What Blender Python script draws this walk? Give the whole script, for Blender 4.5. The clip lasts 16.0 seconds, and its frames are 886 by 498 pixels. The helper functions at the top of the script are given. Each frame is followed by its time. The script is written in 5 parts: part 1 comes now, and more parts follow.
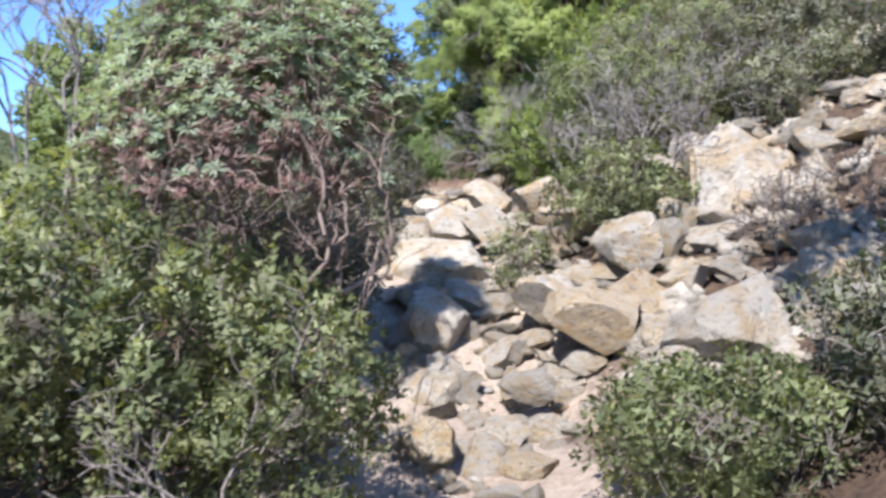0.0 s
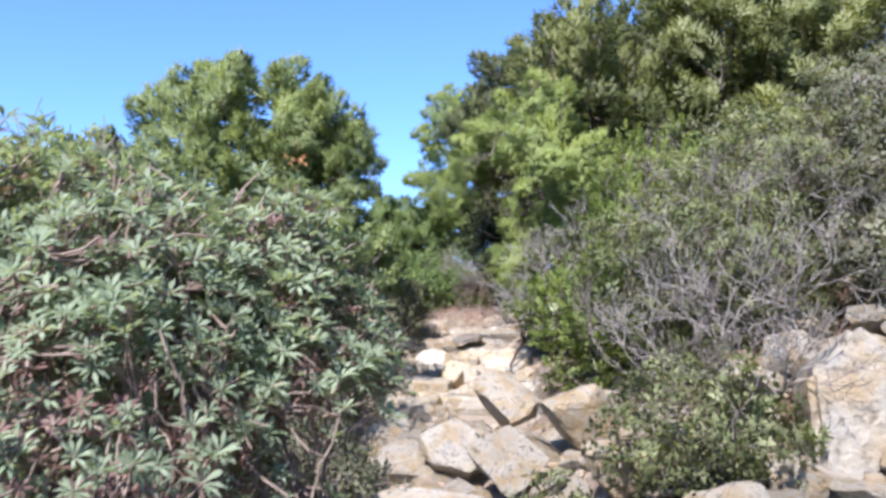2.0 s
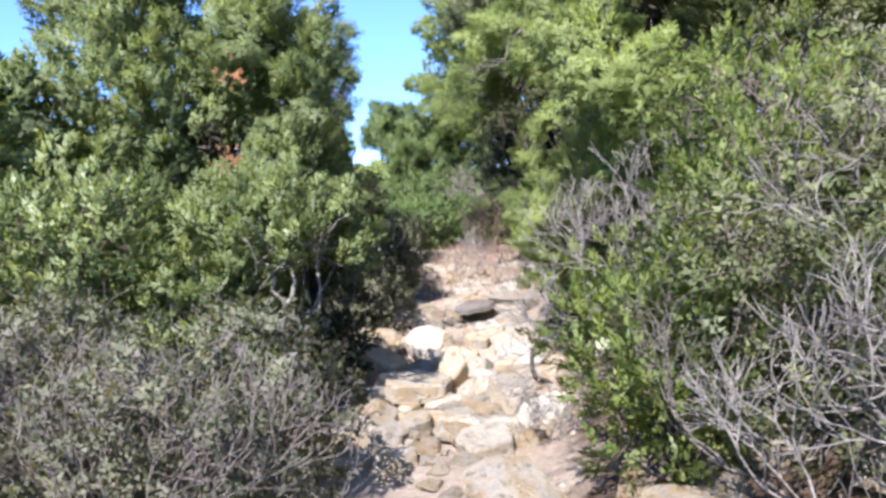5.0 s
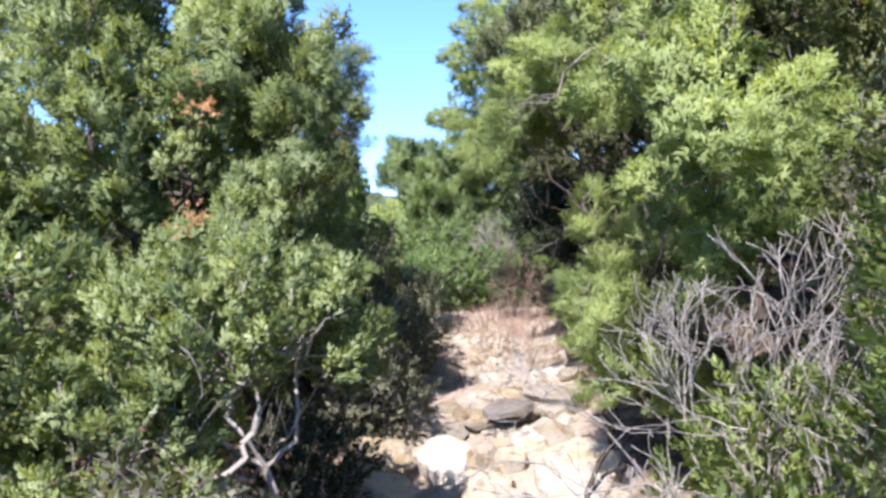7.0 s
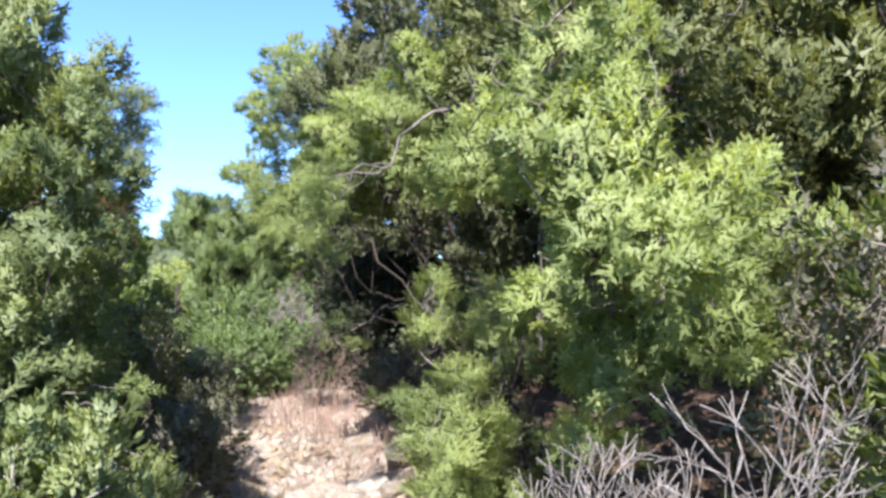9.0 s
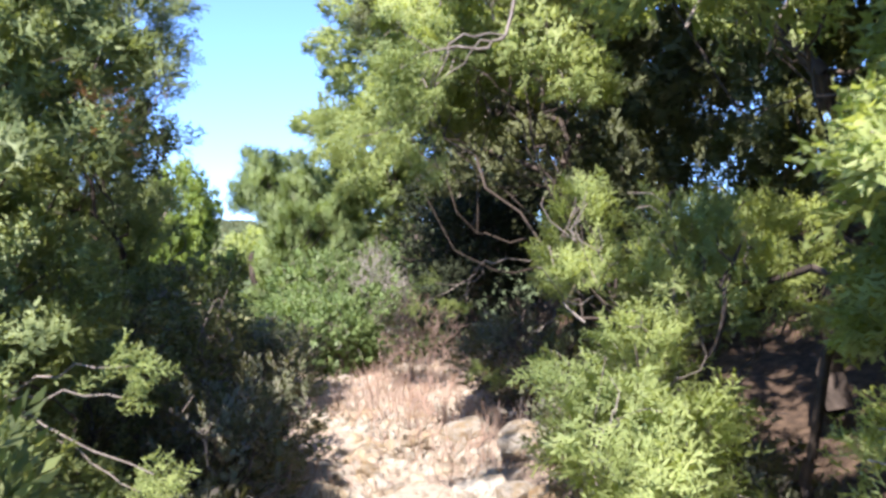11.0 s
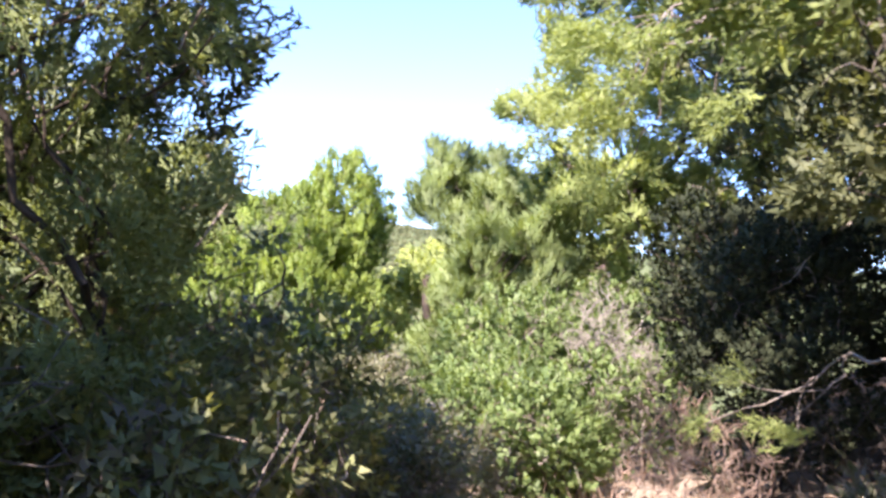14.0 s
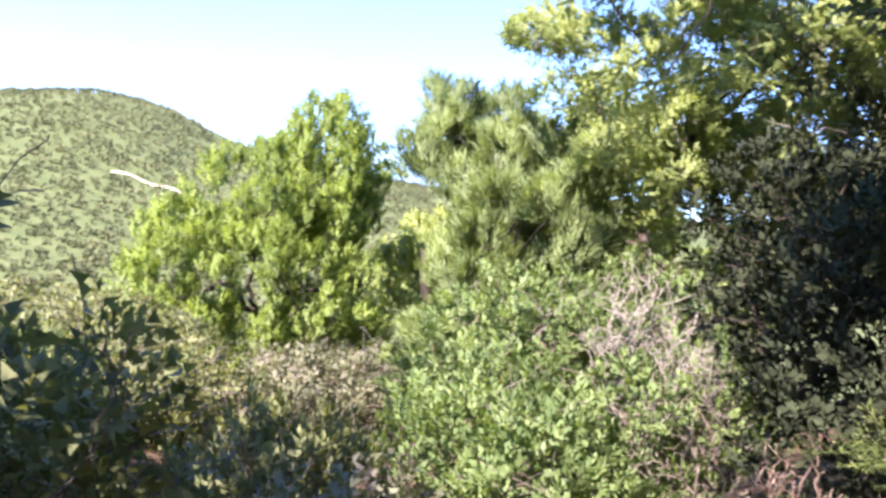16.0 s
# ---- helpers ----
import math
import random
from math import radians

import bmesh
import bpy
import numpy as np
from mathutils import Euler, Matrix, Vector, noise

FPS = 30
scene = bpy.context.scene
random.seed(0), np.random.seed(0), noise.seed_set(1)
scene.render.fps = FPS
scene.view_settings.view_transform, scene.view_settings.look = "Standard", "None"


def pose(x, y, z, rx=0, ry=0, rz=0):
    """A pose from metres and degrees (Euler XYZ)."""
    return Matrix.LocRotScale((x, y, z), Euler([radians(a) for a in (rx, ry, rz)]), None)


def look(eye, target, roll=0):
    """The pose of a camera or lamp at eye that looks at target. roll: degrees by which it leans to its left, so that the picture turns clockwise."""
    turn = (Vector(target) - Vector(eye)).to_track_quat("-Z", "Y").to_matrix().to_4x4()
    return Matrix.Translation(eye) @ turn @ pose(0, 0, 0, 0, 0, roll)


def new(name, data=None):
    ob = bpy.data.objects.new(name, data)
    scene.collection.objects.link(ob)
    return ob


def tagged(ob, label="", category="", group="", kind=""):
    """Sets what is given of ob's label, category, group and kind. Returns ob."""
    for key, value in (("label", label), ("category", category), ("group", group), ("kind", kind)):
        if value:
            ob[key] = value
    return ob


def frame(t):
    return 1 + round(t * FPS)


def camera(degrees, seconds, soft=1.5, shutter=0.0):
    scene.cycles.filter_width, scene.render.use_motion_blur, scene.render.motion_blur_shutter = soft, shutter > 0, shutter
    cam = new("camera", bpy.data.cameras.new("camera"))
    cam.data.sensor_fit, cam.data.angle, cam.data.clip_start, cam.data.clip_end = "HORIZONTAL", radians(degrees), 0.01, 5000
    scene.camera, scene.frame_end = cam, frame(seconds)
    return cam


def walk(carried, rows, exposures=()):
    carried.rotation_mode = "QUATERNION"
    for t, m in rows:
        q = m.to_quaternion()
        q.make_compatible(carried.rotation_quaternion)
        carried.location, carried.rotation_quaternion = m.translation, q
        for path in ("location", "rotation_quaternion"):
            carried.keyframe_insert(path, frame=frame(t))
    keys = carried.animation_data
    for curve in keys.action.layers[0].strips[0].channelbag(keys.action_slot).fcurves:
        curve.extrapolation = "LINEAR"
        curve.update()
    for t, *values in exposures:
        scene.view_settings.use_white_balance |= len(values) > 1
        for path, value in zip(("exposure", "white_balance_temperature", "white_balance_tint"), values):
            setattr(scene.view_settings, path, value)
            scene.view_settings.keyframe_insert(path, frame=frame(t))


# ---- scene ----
cam = camera(55.1, 16.0, soft=3.0, shutter=0.2)
METRES, EYE, TILT, LEAN, TURN = 13.0, 1.5, 0.0, 0.0, 0.0
ROWS = [
    (0.0, 0.0, 0.0, 0.0, 0.0, 0.0, -0.0),
    (0.5, 0.0012, 0.0281, 0.0111, -5.24, 1.14, 0.86),
    (1.0, 0.0149, 0.0652, 0.0219, -0.57, 2.05, 1.43),
    (1.5, 0.0013, 0.1029, 0.0328, 5.29, 3.46, -5.1),
    (2.0, 0.0062, 0.1339, 0.0642, 1.02, 5.41, 0.18),
    (2.5, 0.0157, 0.1714, 0.0693, 1.54, 7.54, 1.22),
    (3.0, 0.016, 0.2057, 0.0752, 0.14, 7.24, -0.23),
    (5.5, 0.0213, 0.337, 0.115, 4.5, -2.66, 1.75),
    (6.0, 0.0231, 0.3705, 0.117, 7.27, -1.34, 1.23),
    (6.5, 0.0144, 0.401, 0.1236, 7.82, -0.35, -0.01),
    (7.0, 0.0081, 0.4236, 0.1333, 3.74, 0.26, -0.93),
    (7.5, 0.0124, 0.4423, 0.135, 2.59, 0.69, -1.19),
    (8.0, 0.0091, 0.4683, 0.1351, 1.21, 1.39, -0.17),
    (8.5, -0.006, 0.4902, 0.1487, -6.89, 2.78, -0.93),
    (9.0, -0.0027, 0.4999, 0.1539, -10.23, 3.86, -1.2),
    (9.5, -0.0074, 0.5149, 0.1502, -6.55, 1.66, 0.42),
    (12.0, 0.0037, 0.6831, 0.1431, -2.92, 2.29, -0.03),
    (12.5, -0.001, 0.7215, 0.153, -0.53, 1.33, -1.51),
    (13.0, -0.008, 0.752, 0.158, -2.35, 1.45, -4.06),
    (13.5, -0.0066, 0.7896, 0.16, 3.43, 1.15, -3.01),
    (14.0, -0.0221, 0.8147, 0.1613, 7.81, 2.74, -5.15),
    (14.5, -0.0349, 0.8406, 0.1719, 4.18, 0.82, -3.41),
    (15.0, -0.031, 0.8644, 0.1699, 4.84, 1.25, -3.19),
    (15.5, -0.02, 0.8984, 0.1683, 6.13, 0.88, -2.89),
    (16.0, -0.0156, 0.9287, 0.1696, 10.61, 0.04, -5.4),
]
EXPOSURES = [(0.0, 1.22, 5880, 19), (3.2, 1.22, 5900, 22), (5.5, 1.38, 5920, 22), (8.0, 1.5, 6000, 22), (9.7, 1.57, 6100, 22), (12.0, 1.88, 6450, 23), (13.0, 2.1, 6600, 24), (14.0, 2.22, 6750, 30), (16.0, 2.22, 6700, 29)]
walk(cam, [(t, pose(0, 0, EYE, TILT, LEAN, TURN) @ pose(METRES * x, METRES * y, METRES * z, 90 + pitch, roll, yaw)) for t, x, y, z, yaw, pitch, roll in ROWS], EXPOSURES)

# ---------------------------------------------------------------- light
SUN_FROM = Vector((-0.21, -0.6, 0.64))
world = bpy.data.worlds.new("world")
scene.world = world
world.use_nodes = True
sky = world.node_tree.nodes.new("ShaderNodeTexSky")
sky.sky_type = "NISHITA"
sky.sun_disc = False
sky.sun_elevation = math.asin(SUN_FROM.normalized().z)
sky.sun_rotation = math.atan2(SUN_FROM.x, SUN_FROM.y)
sky.dust_density = 0.1
sky.ozone_density = 10.0
sky.altitude = 800.0
world.node_tree.links.new(sky.outputs[0], world.node_tree.nodes["Background"].inputs[0])
world.node_tree.nodes["Background"].inputs[1].default_value = 0.135
sun_data = bpy.data.lights.new("sun", "SUN")
sun_data.energy, sun_data.angle, sun_data.color = 4.8, radians(0.5), (1.0, 0.95, 0.87)
sun = new("sun", sun_data)
sun.matrix_world = look(SUN_FROM * 40, (0, 0, 0))

# ---------------------------------------------------------------- materials
def material(name, build):
    m = bpy.data.materials.new(name)
    m.use_nodes = True
    nt = m.node_tree
    build(nt, nt.nodes["Principled BSDF"], nt.nodes["Material Output"])
    return m


def node(nt, kind, **settings):
    n = nt.nodes.new(kind)
    for key, value in settings.items():
        n.inputs[key.replace("_", " ")].default_value = value
    return n


def ramp(nt, source, stops):
    n = nt.nodes.new("ShaderNodeValToRGB")
    while len(n.color_ramp.elements) < len(stops):
        n.color_ramp.elements.new(0.5)
    for e, (at, colour) in zip(n.color_ramp.elements, stops):
        e.position, e.color = at, (*colour, 1)
    nt.links.new(source, n.inputs[0])
    return n.outputs[0]


def mixed(nt, factor, a, b, mode="MIX"):
    n = nt.nodes.new("ShaderNodeMix")
    n.data_type, n.blend_type = "RGBA", mode
    for socket, value in ((n.inputs[0], factor), (n.inputs[6], a), (n.inputs[7], b)):
        if isinstance(value, (int, float)):
            socket.default_value = value
        elif isinstance(value, tuple):
            socket.default_value = (*value, 1)
        else:
            nt.links.new(value, socket)
    return n.outputs[2]


def coords(nt):
    return nt.nodes.new("ShaderNodeTexCoord").outputs["Object"]


def noise_of(nt, scale, detail=5.0, rough=0.6, where=None):
    n = node(nt, "ShaderNodeTexNoise", Scale=scale, Detail=detail, Roughness=rough)
    nt.links.new(where or coords(nt), n.inputs["Vector"])
    return n.outputs["Fac"]


def bump(nt, bsdf, height, strength, distance):
    n = node(nt, "ShaderNodeBump", Strength=strength, Distance=distance)
    nt.links.new(height, n.inputs["Height"])
    nt.links.new(n.outputs[0], bsdf.inputs["Normal"])


def leaf_material(name, colours, glow=0.35, rough=0.55, patch=2.5, patch_colour=None):
    """Leaves: a colour for each leaf, drifting over the crown, part of the light passing through."""
    def build(nt, bsdf, out):
        rand = nt.nodes.new("ShaderNodeNewGeometry").outputs["Random Per Island"]
        n = len(colours)
        base = ramp(nt, rand, [(i / max(1, n - 1), (c[0] * 1.16, c[1], c[2] * 1.28)) for i, c in enumerate(colours)])
        drift = noise_of(nt, patch, 3.0)
        tone = ramp(nt, drift, [(0.3, (0.62, 0.66, 0.60)), (0.7, (1.25, 1.2, 1.1))])
        col = mixed(nt, 1.0, base, tone, "MULTIPLY")
        if patch_colour:
            spots = ramp(nt, noise_of(nt, patch * 1.7, 2.0), [(0.56, (0, 0, 0)), (0.66, (1, 1, 1))])
            col = mixed(nt, spots, col, patch_colour)
        nt.links.new(col, bsdf.inputs["Base Color"])
        bsdf.inputs["Roughness"].default_value = rough
        bsdf.inputs["Specular IOR Level"].default_value = 0.35
        thin = nt.nodes.new("ShaderNodeBsdfTranslucent")
        nt.links.new(mixed(nt, 1.0, col, (1.28, 1.22, 0.6), "MULTIPLY"), thin.inputs[0])
        mix = nt.nodes.new("ShaderNodeMixShader")
        mix.inputs[0].default_value = min(0.5, glow * 1.4)
        nt.links.new(bsdf.outputs[0], mix.inputs[1])
        nt.links.new(thin.outputs[0], mix.inputs[2])
        nt.links.new(mix.outputs[0], out.inputs[0])
    return material(name, build)


def wood_material(name, dark, light):
    def build(nt, bsdf, out):
        c = ramp(nt, noise_of(nt, 14.0, 6.0, 0.7), [(0.3, dark), (0.7, light)])
        rand = nt.nodes.new("ShaderNodeNewGeometry").outputs["Random Per Island"]
        c = mixed(nt, 1.0, c, ramp(nt, rand, [(0, (0.65, 0.65, 0.65)), (1, (1.2, 1.2, 1.2))]), "MULTIPLY")
        nt.links.new(c, bsdf.inputs["Base Color"])
        bsdf.inputs["Roughness"].default_value = 0.85
        bsdf.inputs["Specular IOR Level"].default_value = 0.2
        bump(nt, bsdf, noise_of(nt, 60.0, 4.0), 0.5, 0.01)
    return material(name, build)


def rock_material(name, pale, warm, dark, lichen):
    def build(nt, bsdf, out):
        where = coords(nt)
        info = nt.nodes.new("ShaderNodeObjectInfo")
        shift = nt.nodes.new("ShaderNodeVectorMath")
        shift.operation = "ADD"
        far = nt.nodes.new("ShaderNodeVectorMath")
        far.operation = "SCALE"
        far.inputs["Scale"].default_value = 40.0
        nt.links.new(info.outputs["Location"], far.inputs[0])
        nt.links.new(where, shift.inputs[0])
        nt.links.new(far.outputs[0], shift.inputs[1])
        p = shift.outputs[0]
        big = noise_of(nt, 3.5, 4.0, 0.6, p)
        fine = noise_of(nt, 22.0, 8.0, 0.72, p)
        c = ramp(nt, big, [(0.36, warm), (0.56, pale)])
        tint = ramp(nt, info.outputs["Random"], [(0.0, (0.72, 0.70, 0.67)), (0.25, (0.95, 0.92, 0.88)), (0.6, (1.1, 1.08, 1.05)), (0.85, (1.02, 0.92, 0.76)), (1.0, (0.85, 0.70, 0.52))])
        c = mixed(nt, 1.0, c, tint, "MULTIPLY")
        c = mixed(nt, ramp(nt, fine, [(0.3, (0.8, 0.8, 0.8)), (0.42, (0, 0, 0))]), c, dark)
        grey = ramp(nt, noise_of(nt, 7.0, 6.0, 0.7, p), [(0.52, (0, 0, 0)), (0.66, (0.75, 0.75, 0.75))])
        c = mixed(nt, grey, c, lichen)
        bent = nt.nodes.new("ShaderNodeVectorMath")
        bent.operation = "ADD"
        nt.links.new(p, bent.inputs[0])
        sway = node(nt, "ShaderNodeTexNoise", Scale=3.0, Detail=4.0)
        nt.links.new(p, sway.inputs["Vector"])
        nt.links.new(sway.outputs["Color"], bent.inputs[1])
        crack = node(nt, "ShaderNodeTexVoronoi", Scale=2.6)
        crack.feature = "DISTANCE_TO_EDGE"
        nt.links.new(bent.outputs[0], crack.inputs["Vector"])
        c = mixed(nt, ramp(nt, crack.outputs[0], [(0.0, (0.5, 0.5, 0.5)), (0.008, (0, 0, 0))]), c, dark)
        nt.links.new(c, bsdf.inputs["Base Color"])
        bsdf.inputs["Roughness"].default_value = 0.9
        bsdf.inputs["Specular IOR Level"].default_value = 0.25
        pits = noise_of(nt, 10.0, 6.0, 0.65, p)
        c2 = mixed(nt, ramp(nt, pits, [(0.34, (0.7, 0.7, 0.7)), (0.45, (0, 0, 0))]), c, dark)
        nt.links.new(c2, bsdf.inputs["Base Color"])
        bump(nt, bsdf, mixed(nt, 0.6, fine, pits), 1.0, 0.1)
    return material(name, build)


def ground_build(nt, bsdf, out):
    where = coords(nt)
    fine = noise_of(nt, 30.0, 8.0, 0.75, where)
    mid = noise_of(nt, 2.2, 6.0, 0.65, where)
    soil = ramp(nt, mid, [(0.3, (0.33, 0.23, 0.15)), (0.5, (0.46, 0.37, 0.27)), (0.7, (0.56, 0.48, 0.38))])
    soil = mixed(nt, 0.6, soil, ramp(nt, fine, [(0.3, (0.2, 0.14, 0.09)), (0.7, (0.6, 0.51, 0.4))]))
    litter = ramp(nt, noise_of(nt, 18.0, 7.0, 0.7, where), [(0.35, (0.05, 0.035, 0.025)), (0.65, (0.16, 0.11, 0.07))])
    split = nt.nodes.new("ShaderNodeSeparateXYZ")
    nt.links.new(where, split.inputs[0])
    # bare soil along the trodden line, litter under the scrub, green cover on the hills
    away = nt.nodes.new("ShaderNodeMath")
    away.operation = "ABSOLUTE"
    nt.links.new(split.outputs[0], away.inputs[0])
    edge = nt.nodes.new("ShaderNodeMath")
    edge.operation = "MULTIPLY_ADD"
    edge.inputs[1].default_value, edge.inputs[2].default_value = 0.5, -0.25
    nt.links.new(mid, edge.inputs[2])
    nt.links.new(away.outputs[0], edge.inputs[0])
    c = mixed(nt, ramp(nt, edge.outputs[0], [(0.82, (0, 0, 0)), (1.0, (1, 1, 1))]), soil, litter)
    hill = ramp(nt, noise_of(nt, 0.12, 8.0, 0.75, where), [(0.35, (0.07, 0.095, 0.038)), (0.55, (0.10, 0.125, 0.05)), (0.75, (0.15, 0.16, 0.08))])
    far = nt.nodes.new("ShaderNodeMath")
    far.operation = "MULTIPLY"
    far.inputs[1].default_value = 0.02
    nt.links.new(away.outputs[0], far.inputs[0])
    c = mixed(nt, ramp(nt, far.outputs[0], [(0.3, (0, 0, 0)), (0.5, (1, 1, 1))]), c, hill)
    nt.links.new(c, bsdf.inputs["Base Color"])
    bsdf.inputs["Roughness"].default_value = 0.95
    bsdf.inputs["Specular IOR Level"].default_value = 0.15
    bump(nt, bsdf, fine, 0.9, 0.03)


GROUND = material("stony_soil", ground_build)
ROCK = rock_material("limestone", (0.60, 0.555, 0.45), (0.51, 0.405, 0.25), (0.19, 0.155, 0.11), (0.39, 0.375, 0.32))
SLATE = rock_material("grey_stone", (0.30, 0.27, 0.23), (0.25, 0.20, 0.15), (0.12, 0.1, 0.08), (0.25, 0.24, 0.22))
SPURGE = leaf_material("spurge_leaf", [(0.18, 0.275, 0.142), (0.245, 0.36, 0.19), (0.315, 0.44, 0.25), (0.205, 0.305, 0.158)], 0.3, 0.6, 2.0)
SPURGE_DRY = leaf_material("spurge_dry_leaf", [(0.15, 0.10, 0.075), (0.21, 0.14, 0.10), (0.14, 0.11, 0.08)], 0.2)
JUNIPER = leaf_material("juniper_leaf", [(0.235, 0.345, 0.11), (0.27, 0.39, 0.12), (0.32, 0.445, 0.145)], 0.4, 0.55, 1.8)
JUNIPER_MID = leaf_material("juniper_mid_leaf", [(0.17, 0.255, 0.09), (0.205, 0.30, 0.105), (0.245, 0.345, 0.125)], 0.3, 0.55, 1.8)
PINE_SOFT = leaf_material("soft_pine_needle", [(0.13, 0.215, 0.07), (0.155, 0.25, 0.08), (0.185, 0.285, 0.095)], 0.3, 0.55, 1.8)
# dark juniper green, also standing in for shade on the shaded trees
JUNIPER_DARK_SHADED = leaf_material("juniper_dark_shaded_leaf", [(0.10, 0.14, 0.06), (0.12, 0.165, 0.067), (0.15, 0.195, 0.075)], 0.25, 0.55, 1.6)
JUNIPER_BRIGHT = leaf_material("juniper_bright_leaf", [(0.17, 0.29, 0.062), (0.205, 0.335, 0.075), (0.245, 0.375, 0.09)], 0.35, 0.55, 1.8)
PINE = leaf_material("pine_needle", [(0.14, 0.19, 0.06), (0.165, 0.22, 0.07), (0.195, 0.25, 0.085)], 0.25, 0.55, 1.5)
LENTISK = leaf_material("lentisk_leaf", [(0.135, 0.21, 0.068), (0.18, 0.272, 0.085), (0.24, 0.342, 0.118), (0.29, 0.392, 0.155)], 0.3, 0.42, 2.5)
MAQUIS = leaf_material("maquis_leaf", [(0.10, 0.145, 0.055), (0.15, 0.205, 0.072), (0.205, 0.275, 0.105), (0.27, 0.335, 0.145)], 0.3, 0.55, 2.5, (0.13, 0.115, 0.08))
FRESH = leaf_material("fresh_leaf", [(0.115, 0.19, 0.045), (0.19, 0.29, 0.07), (0.28, 0.38, 0.11)], 0.35, 0.4, 3.0)
SCRUB = leaf_material("scrub_leaf", [(0.10, 0.14, 0.06), (0.15, 0.19, 0.09), (0.20, 0.24, 0.13), (0.17, 0.19, 0.11)], 0.25, 0.6, 3.0, (0.19, 0.17, 0.14))
BRAMBLE = leaf_material("bramble_leaf", [(0.11, 0.20, 0.06), (0.16, 0.27, 0.085), (0.21, 0.33, 0.11)], 0.3, 0.5, 3.0)
# leaf colour darkened to paint in deep shade
SHADED_LEAF = leaf_material("shaded_leaf", [(0.024, 0.038, 0.015), (0.032, 0.05, 0.02), (0.05, 0.072, 0.03)], 0.15, 0.9, 3.0)
RUST = leaf_material("withered_spray", [(0.54, 0.36, 0.16), (0.60, 0.42, 0.20), (0.46, 0.29, 0.12)], 0.3)
STRAW = leaf_material("dry_grass", [(0.31, 0.265, 0.175), (0.40, 0.35, 0.24), (0.25, 0.19, 0.125)], 0.25, 0.7)
FAR_LEAF = leaf_material("far_scrub", [(0.085, 0.115, 0.045), (0.105, 0.135, 0.052), (0.125, 0.155, 0.062)], 0.15, 0.8, 0.05)
BARK = wood_material("grey_brown_bark", (0.12, 0.09, 0.07), (0.27, 0.22, 0.17))
PALE_WOOD = wood_material("bleached_wood", (0.20, 0.18, 0.148), (0.39, 0.355, 0.305))
GREY_WOOD = wood_material("grey_twig", (0.14, 0.12, 0.10), (0.28, 0.245, 0.205))
SPURGE_WOOD = wood_material("spurge_stem", (0.18, 0.13, 0.10), (0.34, 0.27, 0.21))
# dark bark, deepened to carry the shade on limbs and brush
DARK_SHADED_BARK = wood_material("dark_shaded_bark", (0.035, 0.028, 0.022), (0.095, 0.075, 0.058))


# ---------------------------------------------------------------- mesh tools
def mesh_of(name, verts, faces, mat, smooth=False, normals=None):
    me = bpy.data.meshes.new(name)
    verts = np.asarray(verts, dtype=np.float32)
    faces = np.asarray(faces, dtype=np.int32)
    k = faces.shape[1]
    if normals is not None:
        # leaves turn their upper side out of the crown
        normals = np.asarray(normals, dtype=np.float32)
        side = np.cross(verts[faces[:, 1]] - verts[faces[:, 0]], verts[faces[:, 2]] - verts[faces[:, 0]])
        back = (side * normals[faces[:, 0]]).sum(axis=1) < 0
        faces[back] = faces[back][:, ::-1]
    me.vertices.add(len(verts))
    me.vertices.foreach_set("co", verts.ravel())
    me.loops.add(faces.size)
    me.loops.foreach_set("vertex_index", faces.ravel())
    me.polygons.add(len(faces))
    me.polygons.foreach_set("loop_start", np.arange(0, faces.size, k, dtype=np.int32))
    if smooth:
        me.polygons.foreach_set("use_smooth", np.ones(len(faces), dtype=bool))
    me.materials.append(mat)
    me.update(calc_edges=True)
    if normals is not None:
        me.attributes.new("custom_normal", "FLOAT_VECTOR", "POINT").data.foreach_set("vector", normals.ravel())
    return me


def part(name, mesh, parent, label=""):
    """One mesh object under a thing; its mesh is in world places."""
    ob = new(name, mesh)
    ob.parent = parent
    ob.matrix_parent_inverse = Matrix.Translation(-parent.location)
    return tagged(ob, label)


def unit(v):
    return v / np.maximum(np.linalg.norm(v, axis=-1, keepdims=True), 1e-9)


def wobble(rng, d, waves=6, scale=3.0):
    """A smooth value near -1..1 for each row of d."""
    k = rng.normal(size=(waves, 3)) * scale
    ph = rng.uniform(0, 6.28, waves)
    return np.sin(d @ k.T + ph).mean(axis=1) * 1.8


def frames_along(rng, z):
    """Turn matrices whose z axis follows the rows of z, spun at random."""
    z = unit(z)
    a = unit(np.cross(z, rng.normal(size=z.shape)))
    return np.stack((a, np.cross(z, a), z), axis=2)


def scatter(rng, template, points, ways, sizes):
    """A copy of the template (verts, faces) at each point."""
    tv, tf = template
    turn = frames_along(rng, ways)
    v = np.einsum("nij,mj->nmi", turn, tv) * np.asarray(sizes)[:, None, None] + points[:, None, :]
    f = tf[None] + (np.arange(len(points)) * len(tv))[:, None, None]
    return v.reshape(-1, 3), f.reshape(-1, tf.shape[1])


